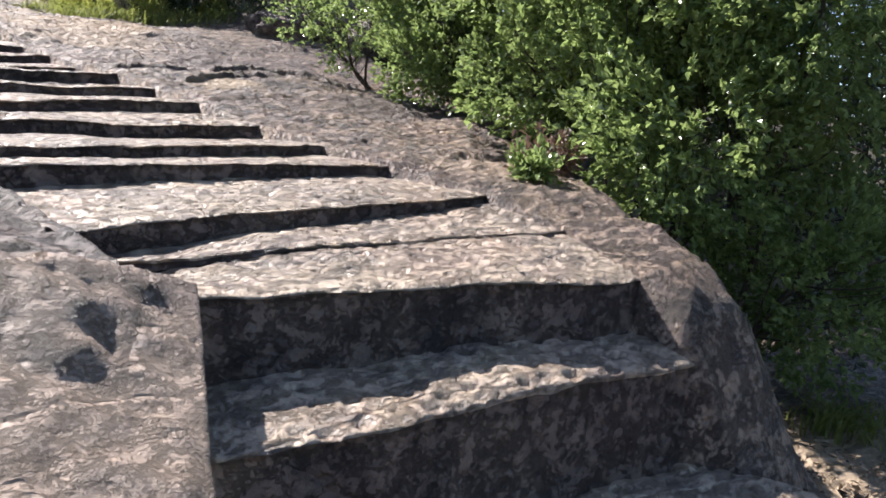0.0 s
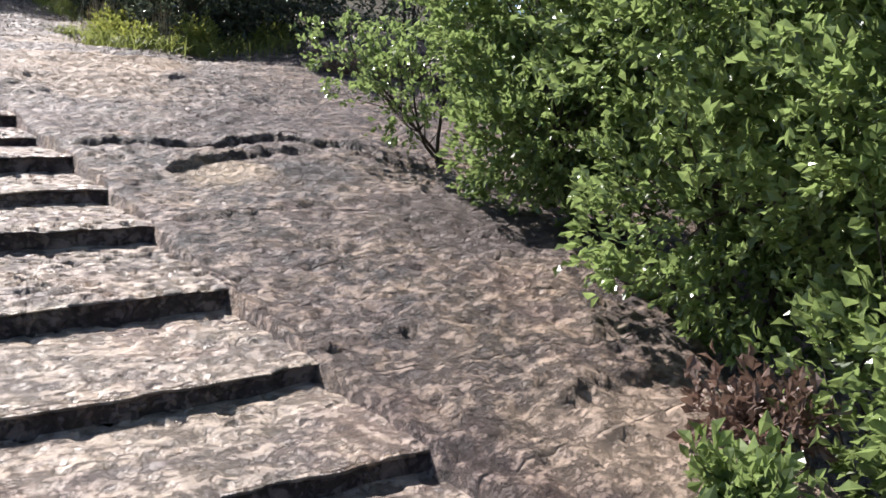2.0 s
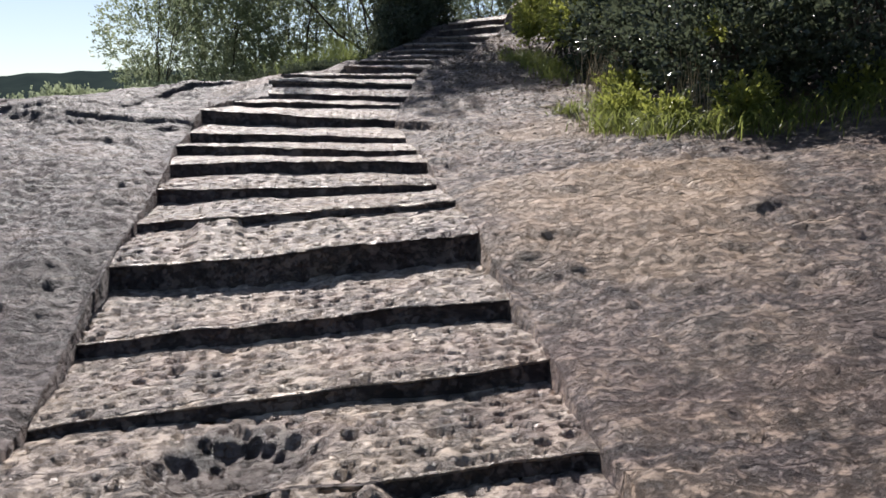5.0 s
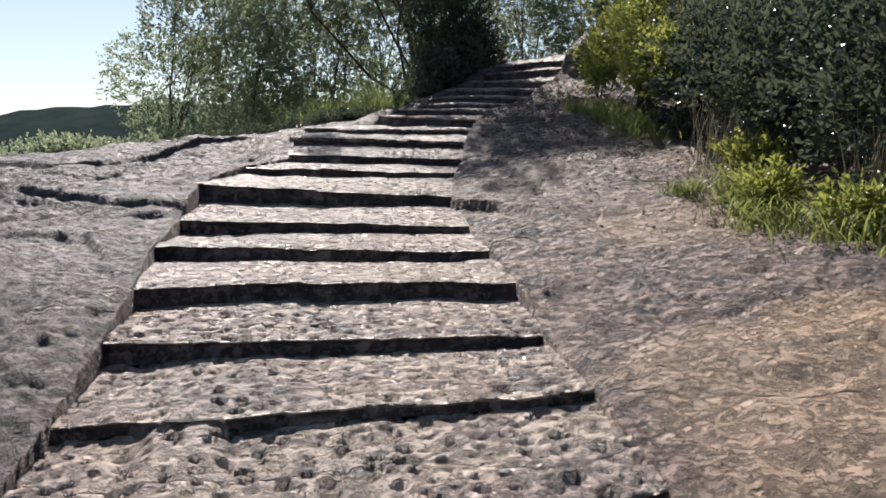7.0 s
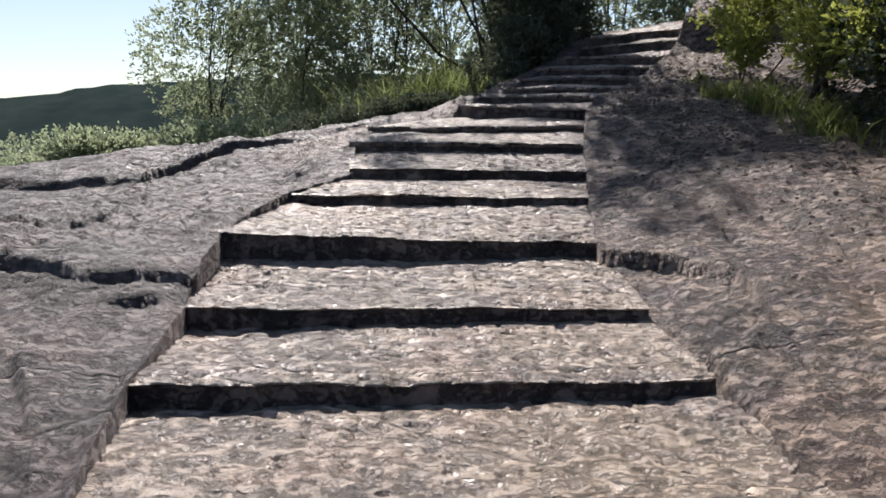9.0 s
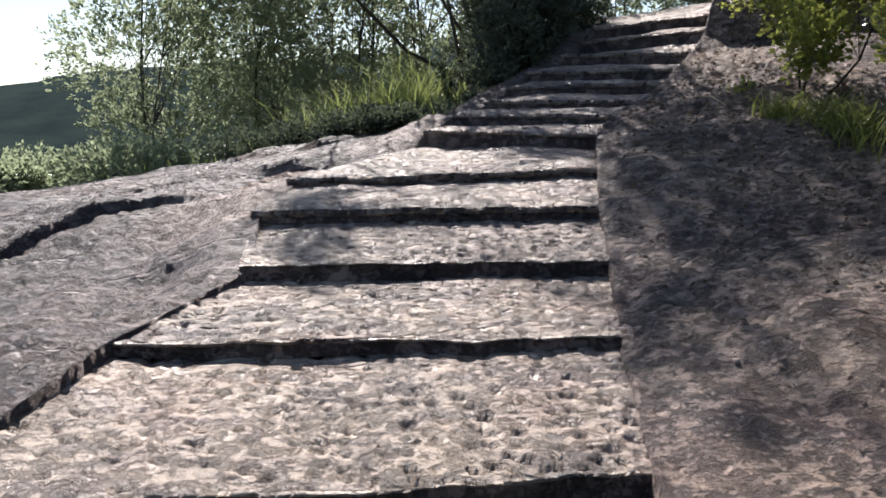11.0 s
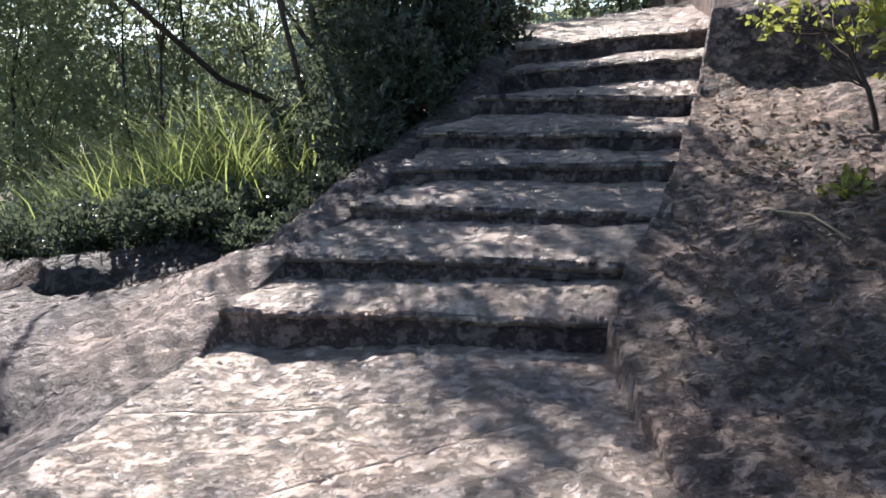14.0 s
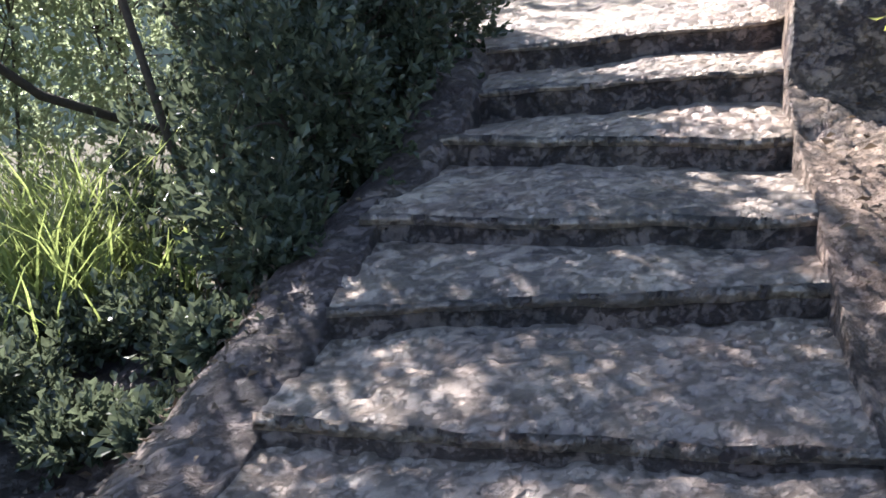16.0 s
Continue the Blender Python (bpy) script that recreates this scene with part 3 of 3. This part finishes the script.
def tubes_mesh(name, items, material):
    verts, faces, at = [], [], 0
    for it in items:
        v, f = tube(*it)
        verts.append(v)
        faces += [[at + k for k in p] for p in f]
        at += len(v)
    return mesh_of(name, np.concatenate(verts), faces, material)


def bent(a, b, rng, sway, n=6):
    a, b = np.array(a, float), np.array(b, float)
    t = np.linspace(0, 1, n)[:, None]
    return a + (b - a) * t + np.sin(np.pi * t) * rng.normal(size=3) * sway * np.linalg.norm(b - a)


def shrub(name, label, at, lobes, twigs, per, leaf, leaf_mat, seed, category="shrub", stems=5, trunk_r=0.025, group="", gaps=0.0):
    """A shrub or tree: stems from its foot to the lobes (centre, radii), twigs in the lobes, a rosette of leaves at each twig's end."""
    rng = np.random.default_rng(seed)
    foot = np.array(at, float)
    root = tagged(empty(name, at), label, category, group)
    sizes = np.array([np.prod(r) ** 0.66 for _, r in lobes])
    count = np.maximum(1, (twigs * sizes / sizes.sum()).astype(int))
    tips, outs, wood, thin = [], [], [], []
    for (c, rad), k in zip(lobes, count):
        c, rad = np.array(c, float), np.array(rad, float)
        d = unit(rng.normal(size=(k, 3)))
        far = 1 - 0.62 * rng.random((k, 1)) ** 1.8
        lump = 0.80 + 0.42 * vnoise(d[:, :1] * 2.6 + seed, d[:, 1:2] * 2.6 + d[:, 2:] * 1.7, seed)
        p = c + d * rad * far * lump
        clump = vnoise(p[:, 0] * 3.1 + 1.7 * p[:, 2], p[:, 1] * 3.1 - 2.6 * p[:, 2], seed + 9)
        kept = clump > gaps
        p, d, k = p[kept], d[kept], int(kept.sum())
        tips.append(p)
        outs.append(unit(d / rad) * 0.8 + [0, 0, 0.35])
        crown_stem = bent(foot - [0, 0, 0.08] + rng.normal(size=3) * [0.04, 0.04, 0], c, rng, 0.10)
        wood.append((crown_stem, trunk_r, trunk_r * 0.4))
        for j in rng.choice(k, min(k, stems * 3), replace=False):
            s = crown_stem[rng.integers(2, 6)]
            thin.append((bent(s, p[j], rng, 0.08, 5), trunk_r * 0.35, trunk_r * 0.08, 4))
    tips, outs = np.concatenate(tips), np.concatenate(outs)
    inv = Matrix.Translation(root.location).inverted()
    for limb in wood:
        w = part("limb" if category == "tree" else "stem", tubes_mesh("stem", [limb], bark), root)
        w.matrix_parent_inverse = inv
    w = tagged(part("twig", tubes_mesh("twig", thin, bark), root), kind="stuff")
    w.matrix_parent_inverse = inv
    n = len(tips)
    idx = np.repeat(np.arange(n), per)
    way = unit(outs)[idx] + rng.normal(size=(n * per, 3)) * 0.62
    base = tips[idx] - unit(outs)[idx] * (rng.random((n * per, 1)) * leaf * 2.2) + rng.normal(size=(n * per, 3)) * leaf * 0.25
    size = leaf * (0.65 + 0.6 * rng.random(n * per))
    c = part("crown", leaves_mesh("crown", base, way, size, size * 0.58, leaf_mat, rng), root)
    c.matrix_parent_inverse = inv
    return root


def grass(name, label, centre, spread, blades, height, material, seed, lean=0.35, width=0.012, surface=None, group="", category="grass"):
    rng = np.random.default_rng(seed)
    cx, cy = centre
    px = cx + rng.normal(size=blades) * spread[0]
    py = cy + rng.normal(size=blades) * spread[1]
    pz = surface(px, py) - 0.02
    h = height * (0.45 + 0.75 * rng.random(blades))
    a = rng.random(blades) * 2 * np.pi
    out = np.stack([np.cos(a), np.sin(a), 0 * a], 1) * (lean * (0.3 + rng.random(blades)) * h)[:, None]
    side = np.stack([-np.sin(a), np.cos(a), 0 * a], 1) * width
    base = np.stack([px, py, pz], 1)
    rows = []
    for t, wd in ((0, 0.7), (0.35, 1.0), (0.7, 0.7), (1.0, 0.05)):
        p = base + out * t**2 + np.stack([0 * h, 0 * h, h * (t - 0.22 * t**2 * lean * 2)], 1)
        rows += [p - side * wd, p + side * wd]
    v = np.stack(rows, 1).reshape(-1, 3)
    k = (np.arange(blades) * 8)[:, None]
    f = np.concatenate([k + [0, 1, 3, 2], k + [2, 3, 5, 4], k + [4, 5, 7, 6]], 0)
    return tagged(new(name, mesh_of(name, v, f, material, False)), label, category, group, kind="stuff")


# The dense glossy shrubs along the first stretch.
NEAR = "dense shrub with small glossy green leaves at the rock's edge"
shrub("shrub", NEAR, (4.4, 2.3, 0.15), [((4.4, 2.45, 1.75), (0.95, 0.75, 0.75)), ((4.6, 1.9, 2.5), (1.0, 0.8, 0.8)), ((4.3, 2.9, 2.6), (0.8, 0.75, 0.85)), ((5.1, 2.0, 0.95), (0.85, 0.8, 0.75)), ((4.5, 2.4, 3.5), (1.0, 1.0, 0.9))], 6600, 10, 0.056, near_leaf, 1, gaps=0.34, group="shrubs along the rock")
shrub("shrub", NEAR, (4.9, 3.8, 1.5), [((4.6, 3.6, 2.1), (0.78, 0.85, 0.62)), ((4.7, 3.9, 3.0), (0.9, 0.9, 0.8)), ((5.2, 3.4, 2.4), (0.9, 0.9, 0.9)), ((5.0, 4.3, 3.8), (0.9, 1.0, 0.8))], 5600, 10, 0.056, near_leaf, 2, gaps=0.34, group="shrubs along the rock")
shrub("shrub", NEAR, (5.2, 5.2, 1.9), [((4.95, 5.2, 2.4), (0.75, 0.8, 0.6)), ((5.0, 5.6, 3.2), (0.8, 0.9, 0.8)), ((5.5, 5.0, 2.8), (0.9, 0.9, 0.9))], 3700, 10, 0.056, near_leaf, 3, gaps=0.34, group="shrubs along the rock")
shrub("shrub", "open shrub with slender branches over the bare rock", (5.2, 6.6, 2.2), [((4.85, 6.6, 2.65), (0.55, 0.55, 0.45)), ((4.65, 7.1, 2.85), (0.45, 0.5, 0.35)), ((5.3, 6.5, 3.2), (0.8, 0.8, 0.7))], 420, 9, 0.055, near_leaf, 4, trunk_r=0.015, group="shrubs along the rock")
shrub("shrub", "low sprouting shrub with fresh green leaf rosettes", (3.48, 2.85, 1.33), [((3.45, 2.9, 1.44), (0.15, 0.18, 0.12))], 60, 8, 0.06, near_leaf, 5, trunk_r=0.006)
shrub("shrub", "small shrub with withered reddish leaves", (3.85, 3.15, 1.4), [((3.80, 3.1, 1.50), (0.22, 0.25, 0.15))], 80, 7, 0.05, red_leaf, 6, trunk_r=0.006)

# Trees and thicket that close the view on the right.
THICKET = "dark thicket of leafy scrub on the bank"
for k, (x, y, z, h, r) in enumerate([(6.6, 2.6, 0.9, 3.2, 1.5), (6.8, 5.0, 2.2, 3.0, 1.5), (8.6, 7.4, 2.8, 3.4, 1.8), (8.4, 1.0, 0.3, 4.2, 1.8), (8.6, 4.2, 1.6, 4.2, 1.8), (5.6, 13.0, 3.5, 1.6, 1.1), (6.4, 12.4, 3.6, 2.2, 1.3), (5.5, 14.8, 3.8, 1.7, 1.1), (5.5, 16.4, 4.0, 1.6, 0.9), (8.0, 11.4, 3.5, 3.6, 1.8), (7.4, 14.4, 4.2, 3.6, 1.8), (7.2, 17.4, 4.6, 3.4, 1.7), (7.0, 20.0, 5.2, 3.0, 1.5)]):
    shrub("thicket", THICKET, (x, y, z - 0.3), [((x, y, z + 0.45 * h), (r, 1.1 * r, 0.55 * h)), ((x + 0.3, y + 0.7, z + 0.8 * h), (0.8 * r, r, 0.5 * h)), ((x - 0.25, y - 0.4, z + 0.25 * h), (0.75 * r, 0.8 * r, 0.45 * h))], 1500, 7, 0.075, dark_leaf, 20 + k, category="shrub", group="scrub on the bank")

# Tussocks at the foot of the bank.
for k, (cx, cy, sx, sy, n, h) in enumerate([(4.6, 12.0, 0.22, 0.2, 420, 0.30), (5.2, 11.75, 0.28, 0.2, 420, 0.32), (6.0, 11.6, 0.3, 0.2, 420, 0.28), (4.45, 12.7, 0.2, 0.3, 520, 0.34), (4.55, 13.4, 0.18, 0.25, 450, 0.34), (4.08, 13.6, 0.08, 0.08, 150, 0.26), (4.6, 16.5, 0.14, 0.35, 420, 0.32), (4.5, 17.5, 0.12, 0.3, 460, 0.36), (4.32, 18.05, 0.08, 0.1, 160, 0.35), (4.7, 1.55, 0.16, 0.14, 260, 0.3)]):
    grass("grass", "bright green tussock grass at the edge of bare rock", (cx, cy), (sx, sy), n, h, grass_blade, 100 + k, lean=0.9, width=0.0055, surface=right_top)
for k, (cx, cy) in enumerate([(4.66, 14.35), (5.0, 12.6), (5.0, 15.2)]):
    grass("dry_grass", "dead straw-coloured grass stalks among green tussocks", (cx, cy), (0.12, 0.14), 70, 0.75, dry_stalk, 140 + k, lean=0.25, width=0.004, surface=right_top)
for k, (x, y, z, r) in enumerate([(4.6, 12.2, 3.15, 0.25), (5.2, 12.0, 3.3, 0.3), (4.5, 13.1, 3.25, 0.26), (6.2, 11.9, 3.4, 0.3), (4.8, 14.0, 3.5, 0.3)]):
    shrub("shrub", "low yellow-green leafy plant among the grass", (x, y, z - 0.15), [((x, y, z + 0.12), (r, r, 0.22))], 130, 7, 0.06, fern_leaf, 150 + k, trunk_r=0.006, group="low plants at the bank")
shrub("shrub", "leafy yellow-green shrub beside the upper steps", (4.95, 17.2, 4.2), [((4.85, 17.1, 4.8), (0.35, 0.5, 0.45)), ((5.05, 17.6, 5.4), (0.5, 0.5, 0.6)), ((4.9, 16.4, 4.7), (0.4, 0.5, 0.45))], 800, 7, 0.07, fern_leaf, 40)
shrub("shrub", "leafy yellow-green shrub beside the upper steps", (4.75, 18.7, 4.4), [((4.62, 18.3, 4.85), (0.3, 0.4, 0.35)), ((4.8, 18.85, 5.25), (0.38, 0.45, 0.42)), ((5.1, 18.4, 5.5), (0.4, 0.5, 0.5))], 620, 7, 0.065, fern_leaf, 42, trunk_r=0.012)
shrub("sapling", "slender sapling with sparse yellow-green leaves", (5.1, 19.7, 4.7), [((5.05, 19.75, 6.0), (0.6, 0.45, 0.45)), ((4.95, 20.1, 5.4), (0.45, 0.35, 0.3))], 75, 6, 0.07, fern_leaf, 41, trunk_r=0.018)
shrub("shrub", "small bright green weed on the slope", (4.38, 18.95, 4.35), [((4.38, 18.95, 4.47), (0.14, 0.14, 0.1))], 30, 7, 0.06, fern_leaf, 43, trunk_r=0.005)

shrub("sapling", "thin sapling with a few pale leaves before dark scrub", (5.05, 12.35, 3.2), [((5.0, 12.2, 4.0), (0.2, 0.2, 0.14))], 16, 6, 0.07, fern_leaf, 44, trunk_r=0.006)


def boulder(name, label, at, size, seed, material):
    """A weathered boulder: a sphere pushed in and out by noise, its foot sunk into the ground."""
    u, v = np.meshgrid(np.linspace(0, 2 * np.pi, 49), np.linspace(0.02, np.pi - 0.02, 26))
    d = np.stack([np.cos(u) * np.sin(v), np.sin(u) * np.sin(v), np.cos(v)], -1)
    r = 1 + 0.5 * fbm(d[..., 0] * 1.6 + seed, d[..., 1] * 1.6 + d[..., 2] * 1.3, seed) + 0.22 * fbm(d[..., 0] * 6, d[..., 2] * 9 + d[..., 1] * 5, seed + 3)
    r[:, -1] = r[:, 0]
    g = d * r[..., None] * np.array(size) + np.array(at)
    return tagged(new(name, grid_mesh(name, g[..., 0], g[..., 1], g[..., 2], material)), label, "rock")


boulder("boulder", "weathered sandstone boulder at the edge of the scrub", (6.9, 10.4, 3.15), (0.95, 0.6, 0.42), 5, slab_rock)
boulder("boulder", "low sandstone boulder half hidden by scrub", (7.9, 9.6, 3.1), (0.8, 0.6, 0.45), 9, slab_rock)

# Trees and tall grass on the left of the upper steps, and behind their top.
TREE = "slender tree with small olive leaves and light showing through"
for k, (x, y, z, h, r) in enumerate([(-2.6, 25.9, 3.4, 5.0, 1.4), (-0.9, 26.8, 3.7, 5.4, 1.5), (0.6, 26.0, 4.0, 5.0, 1.3), (1.9, 26.8, 4.6, 5.0, 1.4), (3.4, 27.0, 5.4, 4.6, 1.5), (5.2, 27.2, 5.8, 4.6, 1.6), (6.6, 26.0, 5.8, 4.0, 1.4), (7.4, 24.2, 5.8, 4.0, 1.5), (-1.6, 28.5, 4.0, 4.5, 1.5)]):
    shrub("tree", TREE, (x, y, z - 0.6), [((x, y, z + 0.16 * h), (0.9 * r, 0.9 * r, 0.18 * h)), ((x - 0.4, y + 0.3, z + 0.42 * h), (r, r, 0.22 * h)), ((x + 0.4, y - 0.2, z + 0.66 * h), (r, 0.9 * r, 0.2 * h)), ((x, y, z + 0.9 * h), (0.8 * r, 0.8 * r, 0.18 * h))], 2900, 7, 0.08, tree_leaf, 60 + k, category="tree", gaps=0.24, trunk_r=0.024, group="trees beyond the rock")
shrub("shrub", "tall dark shrub crowding the upper steps", (2.5, 21.9, 4.1), [((2.3, 21.8, 4.75), (0.5, 0.45, 0.55)), ((2.4, 20.75, 4.75), (0.3, 0.3, 0.3)), ((2.82, 21.1, 5.0), (0.34, 0.3, 0.42)), ((3.2, 21.55, 5.25), (0.34, 0.3, 0.42)), ((3.5, 22.0, 5.5), (0.4, 0.35, 0.5)), ((2.6, 21.2, 5.0), (0.45, 0.4, 0.6)), ((3.0, 21.75, 5.4), (0.5, 0.45, 0.7)), ((3.35, 22.3, 5.9), (0.5, 0.5, 0.8)), ((2.75, 22.1, 6.1), (0.75, 0.7, 0.8)), ((2.65, 22.7, 5.3), (0.6, 0.6, 0.9)), ((2.9, 22.6, 7.2), (0.8, 0.8, 0.8))], 5000, 9, 0.056, dark_leaf, 70)
# Crown lobes lie out of view, placed to drop shade on the steps.
shrub("tree", "tall dark tree, its unseen crown added to shade the upper steps", (2.9, 24.0, 4.6), [((2.8, 23.4, 9.9), (1.2, 0.8, 0.8)), ((2.1, 23.3, 11.3), (1.2, 0.8, 0.9)), ((2.5, 23.5, 11.5), (0.9, 0.7, 0.8)), ((2.8, 24.0, 8.2), (0.6, 0.5, 0.6)), ((1.3, 23.3, 9.75), (0.4, 0.4, 0.4)), ((-0.6, 23.4, 11.3), (0.4, 0.4, 0.5)), ((0.75, 23.4, 12.5), (0.55, 0.5, 0.6)), ((1.5, 23.4, 11.6), (0.65, 0.5, 0.6)), ((1.95, 23.4, 10.4), (0.6, 0.5, 0.6)), ((1.5, 22.4, 7.7), (0.75, 0.6, 0.55))], 2300, 7, 0.085, dark_leaf, 75, category="tree", trunk_r=0.03)
for k, (cx, cy, sx, sy, n, h) in enumerate([(1.7, 21.7, 0.16, 0.25, 420, 0.9), (1.3, 21.8, 0.25, 0.25, 380, 0.85), (0.7, 22.0, 0.3, 0.25, 380, 0.9), (1.25, 22.3, 0.25, 0.2, 520, 1.3), (1.65, 22.2, 0.16, 0.2, 480, 1.3), (0.8, 22.5, 0.3, 0.2, 320, 1.2), (2.1, 21.3, 0.05, 0.05, 50, 0.8), (-0.4, 22.0, 0.4, 0.2, 300, 0.4)]):
    grass("grass", "tall backlit grass beside the upper steps", (cx, cy), (sx, sy), n, h, tall_grass, 120 + k, surface=left_top, width=0.006, lean=0.6)
for k, (x, y, r) in enumerate([(1.9, 21.15, 0.26), (1.55, 21.2, 0.28), (1.15, 21.15, 0.3), (0.7, 21.25, 0.3), (0.2, 21.4, 0.32), (-0.4, 21.6, 0.34), (2.15, 20.85, 0.2), (1.75, 20.5, 0.2), (2.05, 20.42, 0.15), (1.45, 20.75, 0.25), (1.2, 20.85, 0.26), (2.32, 20.75, 0.18), (2.22, 20.3, 0.13), (2.45, 20.6, 0.15), (2.6, 20.9, 0.17), (2.0, 20.1, 0.1), (0.75, 20.95, 0.26), (1.0, 21.7, 0.4), (0.3, 21.95, 0.4)]):
    z = float(left_top(np.array(x), np.array(y)))
    shrub("shrub", "low dark undergrowth at the foot of the tall grass", (x, y, z - 0.05), [((x, y, z + 0.5 * r), (1.1 * r, r, 0.7 * r))], 220, 7, 0.05, dark_leaf, 180 + k, trunk_r=0.006, group="undergrowth beside the rock")
for k, (x, y, r) in enumerate([(-4.2, 23.5, 1.1), (-6.0, 25.0, 1.5), (-8.5, 26.5, 1.7), (-11.0, 27.0, 1.7), (-5.0, 29.0, 1.8), (-14.0, 29.0, 1.9), (-2.2, 22.6, 0.8), (-0.9, 22.9, 0.8), (0.4, 22.7, 0.8), (-3.6, 21.6, 0.6), (-18.0, 31.0, 2.0)]):
    z = float((left_top if x > -3.8 and y < 24 else ground_z)(np.array(x), np.array(y)))
    shrub("shrub", "low green scrub beyond the rock dome", (x, y, z - 0.1), [((x, y, z + 0.45 * r), (r, 0.9 * r, 0.55 * r)), ((x + 0.6 * r, y + 0.4, z + 0.5 * r), (0.7 * r, 0.7 * r, 0.5 * r))], 700, 7, 0.08, tree_leaf, 80 + k, group="scrub beyond the dome")


# ---- small things ----
def stick(points, r):
    return tagged(new("stick", mesh_of("stick", *tube(points, r, r * 0.6, 6), dry_stalk)), "bleached dead stick lying on the slope", "stick")


def on_right(x, y, up):
    return (x, y, float(right_top(np.array(x), np.array(y))) + up)


stick([on_right(3.93, 18.86, 0.02), on_right(4.0, 18.7, 0.025), on_right(4.05, 18.52, 0.015)], 0.007)
stick([on_right(4.25, 18.3, -0.02), on_right(4.26, 18.32, 0.09), on_right(4.25, 18.33, 0.2)], 0.005)
stick([on_right(3.9, 14.2, 0.02), on_right(4.1, 14.0, 0.03), on_right(4.3, 13.85, 0.02)], 0.008)
rng = np.random.default_rng(7)
for name, label, cx, cy, sx, sy, n, size in (("leaf_litter", "fallen brown leaves strewn beside the upper steps", 4.35, 18.7, 0.55, 1.0, 900, 0.045), ("leaf_litter", "dark fallen leaves heaped beside the steps", 3.5, 16.9, 0.45, 1.2, 1600, 0.03), ("leaf_litter", "fallen leaves and crumbs of soil along the bank", 4.3, 15.4, 0.5, 1.2, 500, 0.04), ("leaf_litter", "dry litter on the lower path", 4.2, 1.2, 0.6, 0.3, 260, 0.04)):
    lx = cx + rng.normal(size=n) * sx
    ly = cy + rng.normal(size=n) * sy
    keep = lx > right_x(ly) + 0.1
    lx, ly = lx[keep], ly[keep]
    lz = right_top(lx, ly) + 0.02
    way = rng.normal(size=(len(lx), 3)) * [1, 1, 0.25]
    ls = size * (0.5 + rng.random(len(lx)))
    tagged(new(name, leaves_mesh(name, np.stack([lx, ly, lz], 1), way, ls, ls * 0.5, brown_leaf, rng)), label, "leaves", kind="stuff")
n = 1500
lx, ly = 1.8 + rng.normal(size=n) * 0.45, 20.25 + rng.normal(size=n) * 0.3
keep = lx < left_x(ly) - 0.1
lx, ly = lx[keep], ly[keep]
ls = 0.03 * (0.5 + rng.random(len(lx)))
tagged(new("leaf_litter", leaves_mesh("leaf_litter", np.stack([lx, ly, left_top(lx, ly) + 0.02], 1), rng.normal(size=(len(lx), 3)) * [1, 1, 0.3], ls, ls * 0.5, brown_leaf, rng)), "fallen leaves under the tall dark shrub", "leaves", kind="stuff")
boulder("stone", "pale flat stone leaning at the edge of the steps", (2.47, 20.3, 4.42), (0.055, 0.035, 0.13), 14, step_rock)
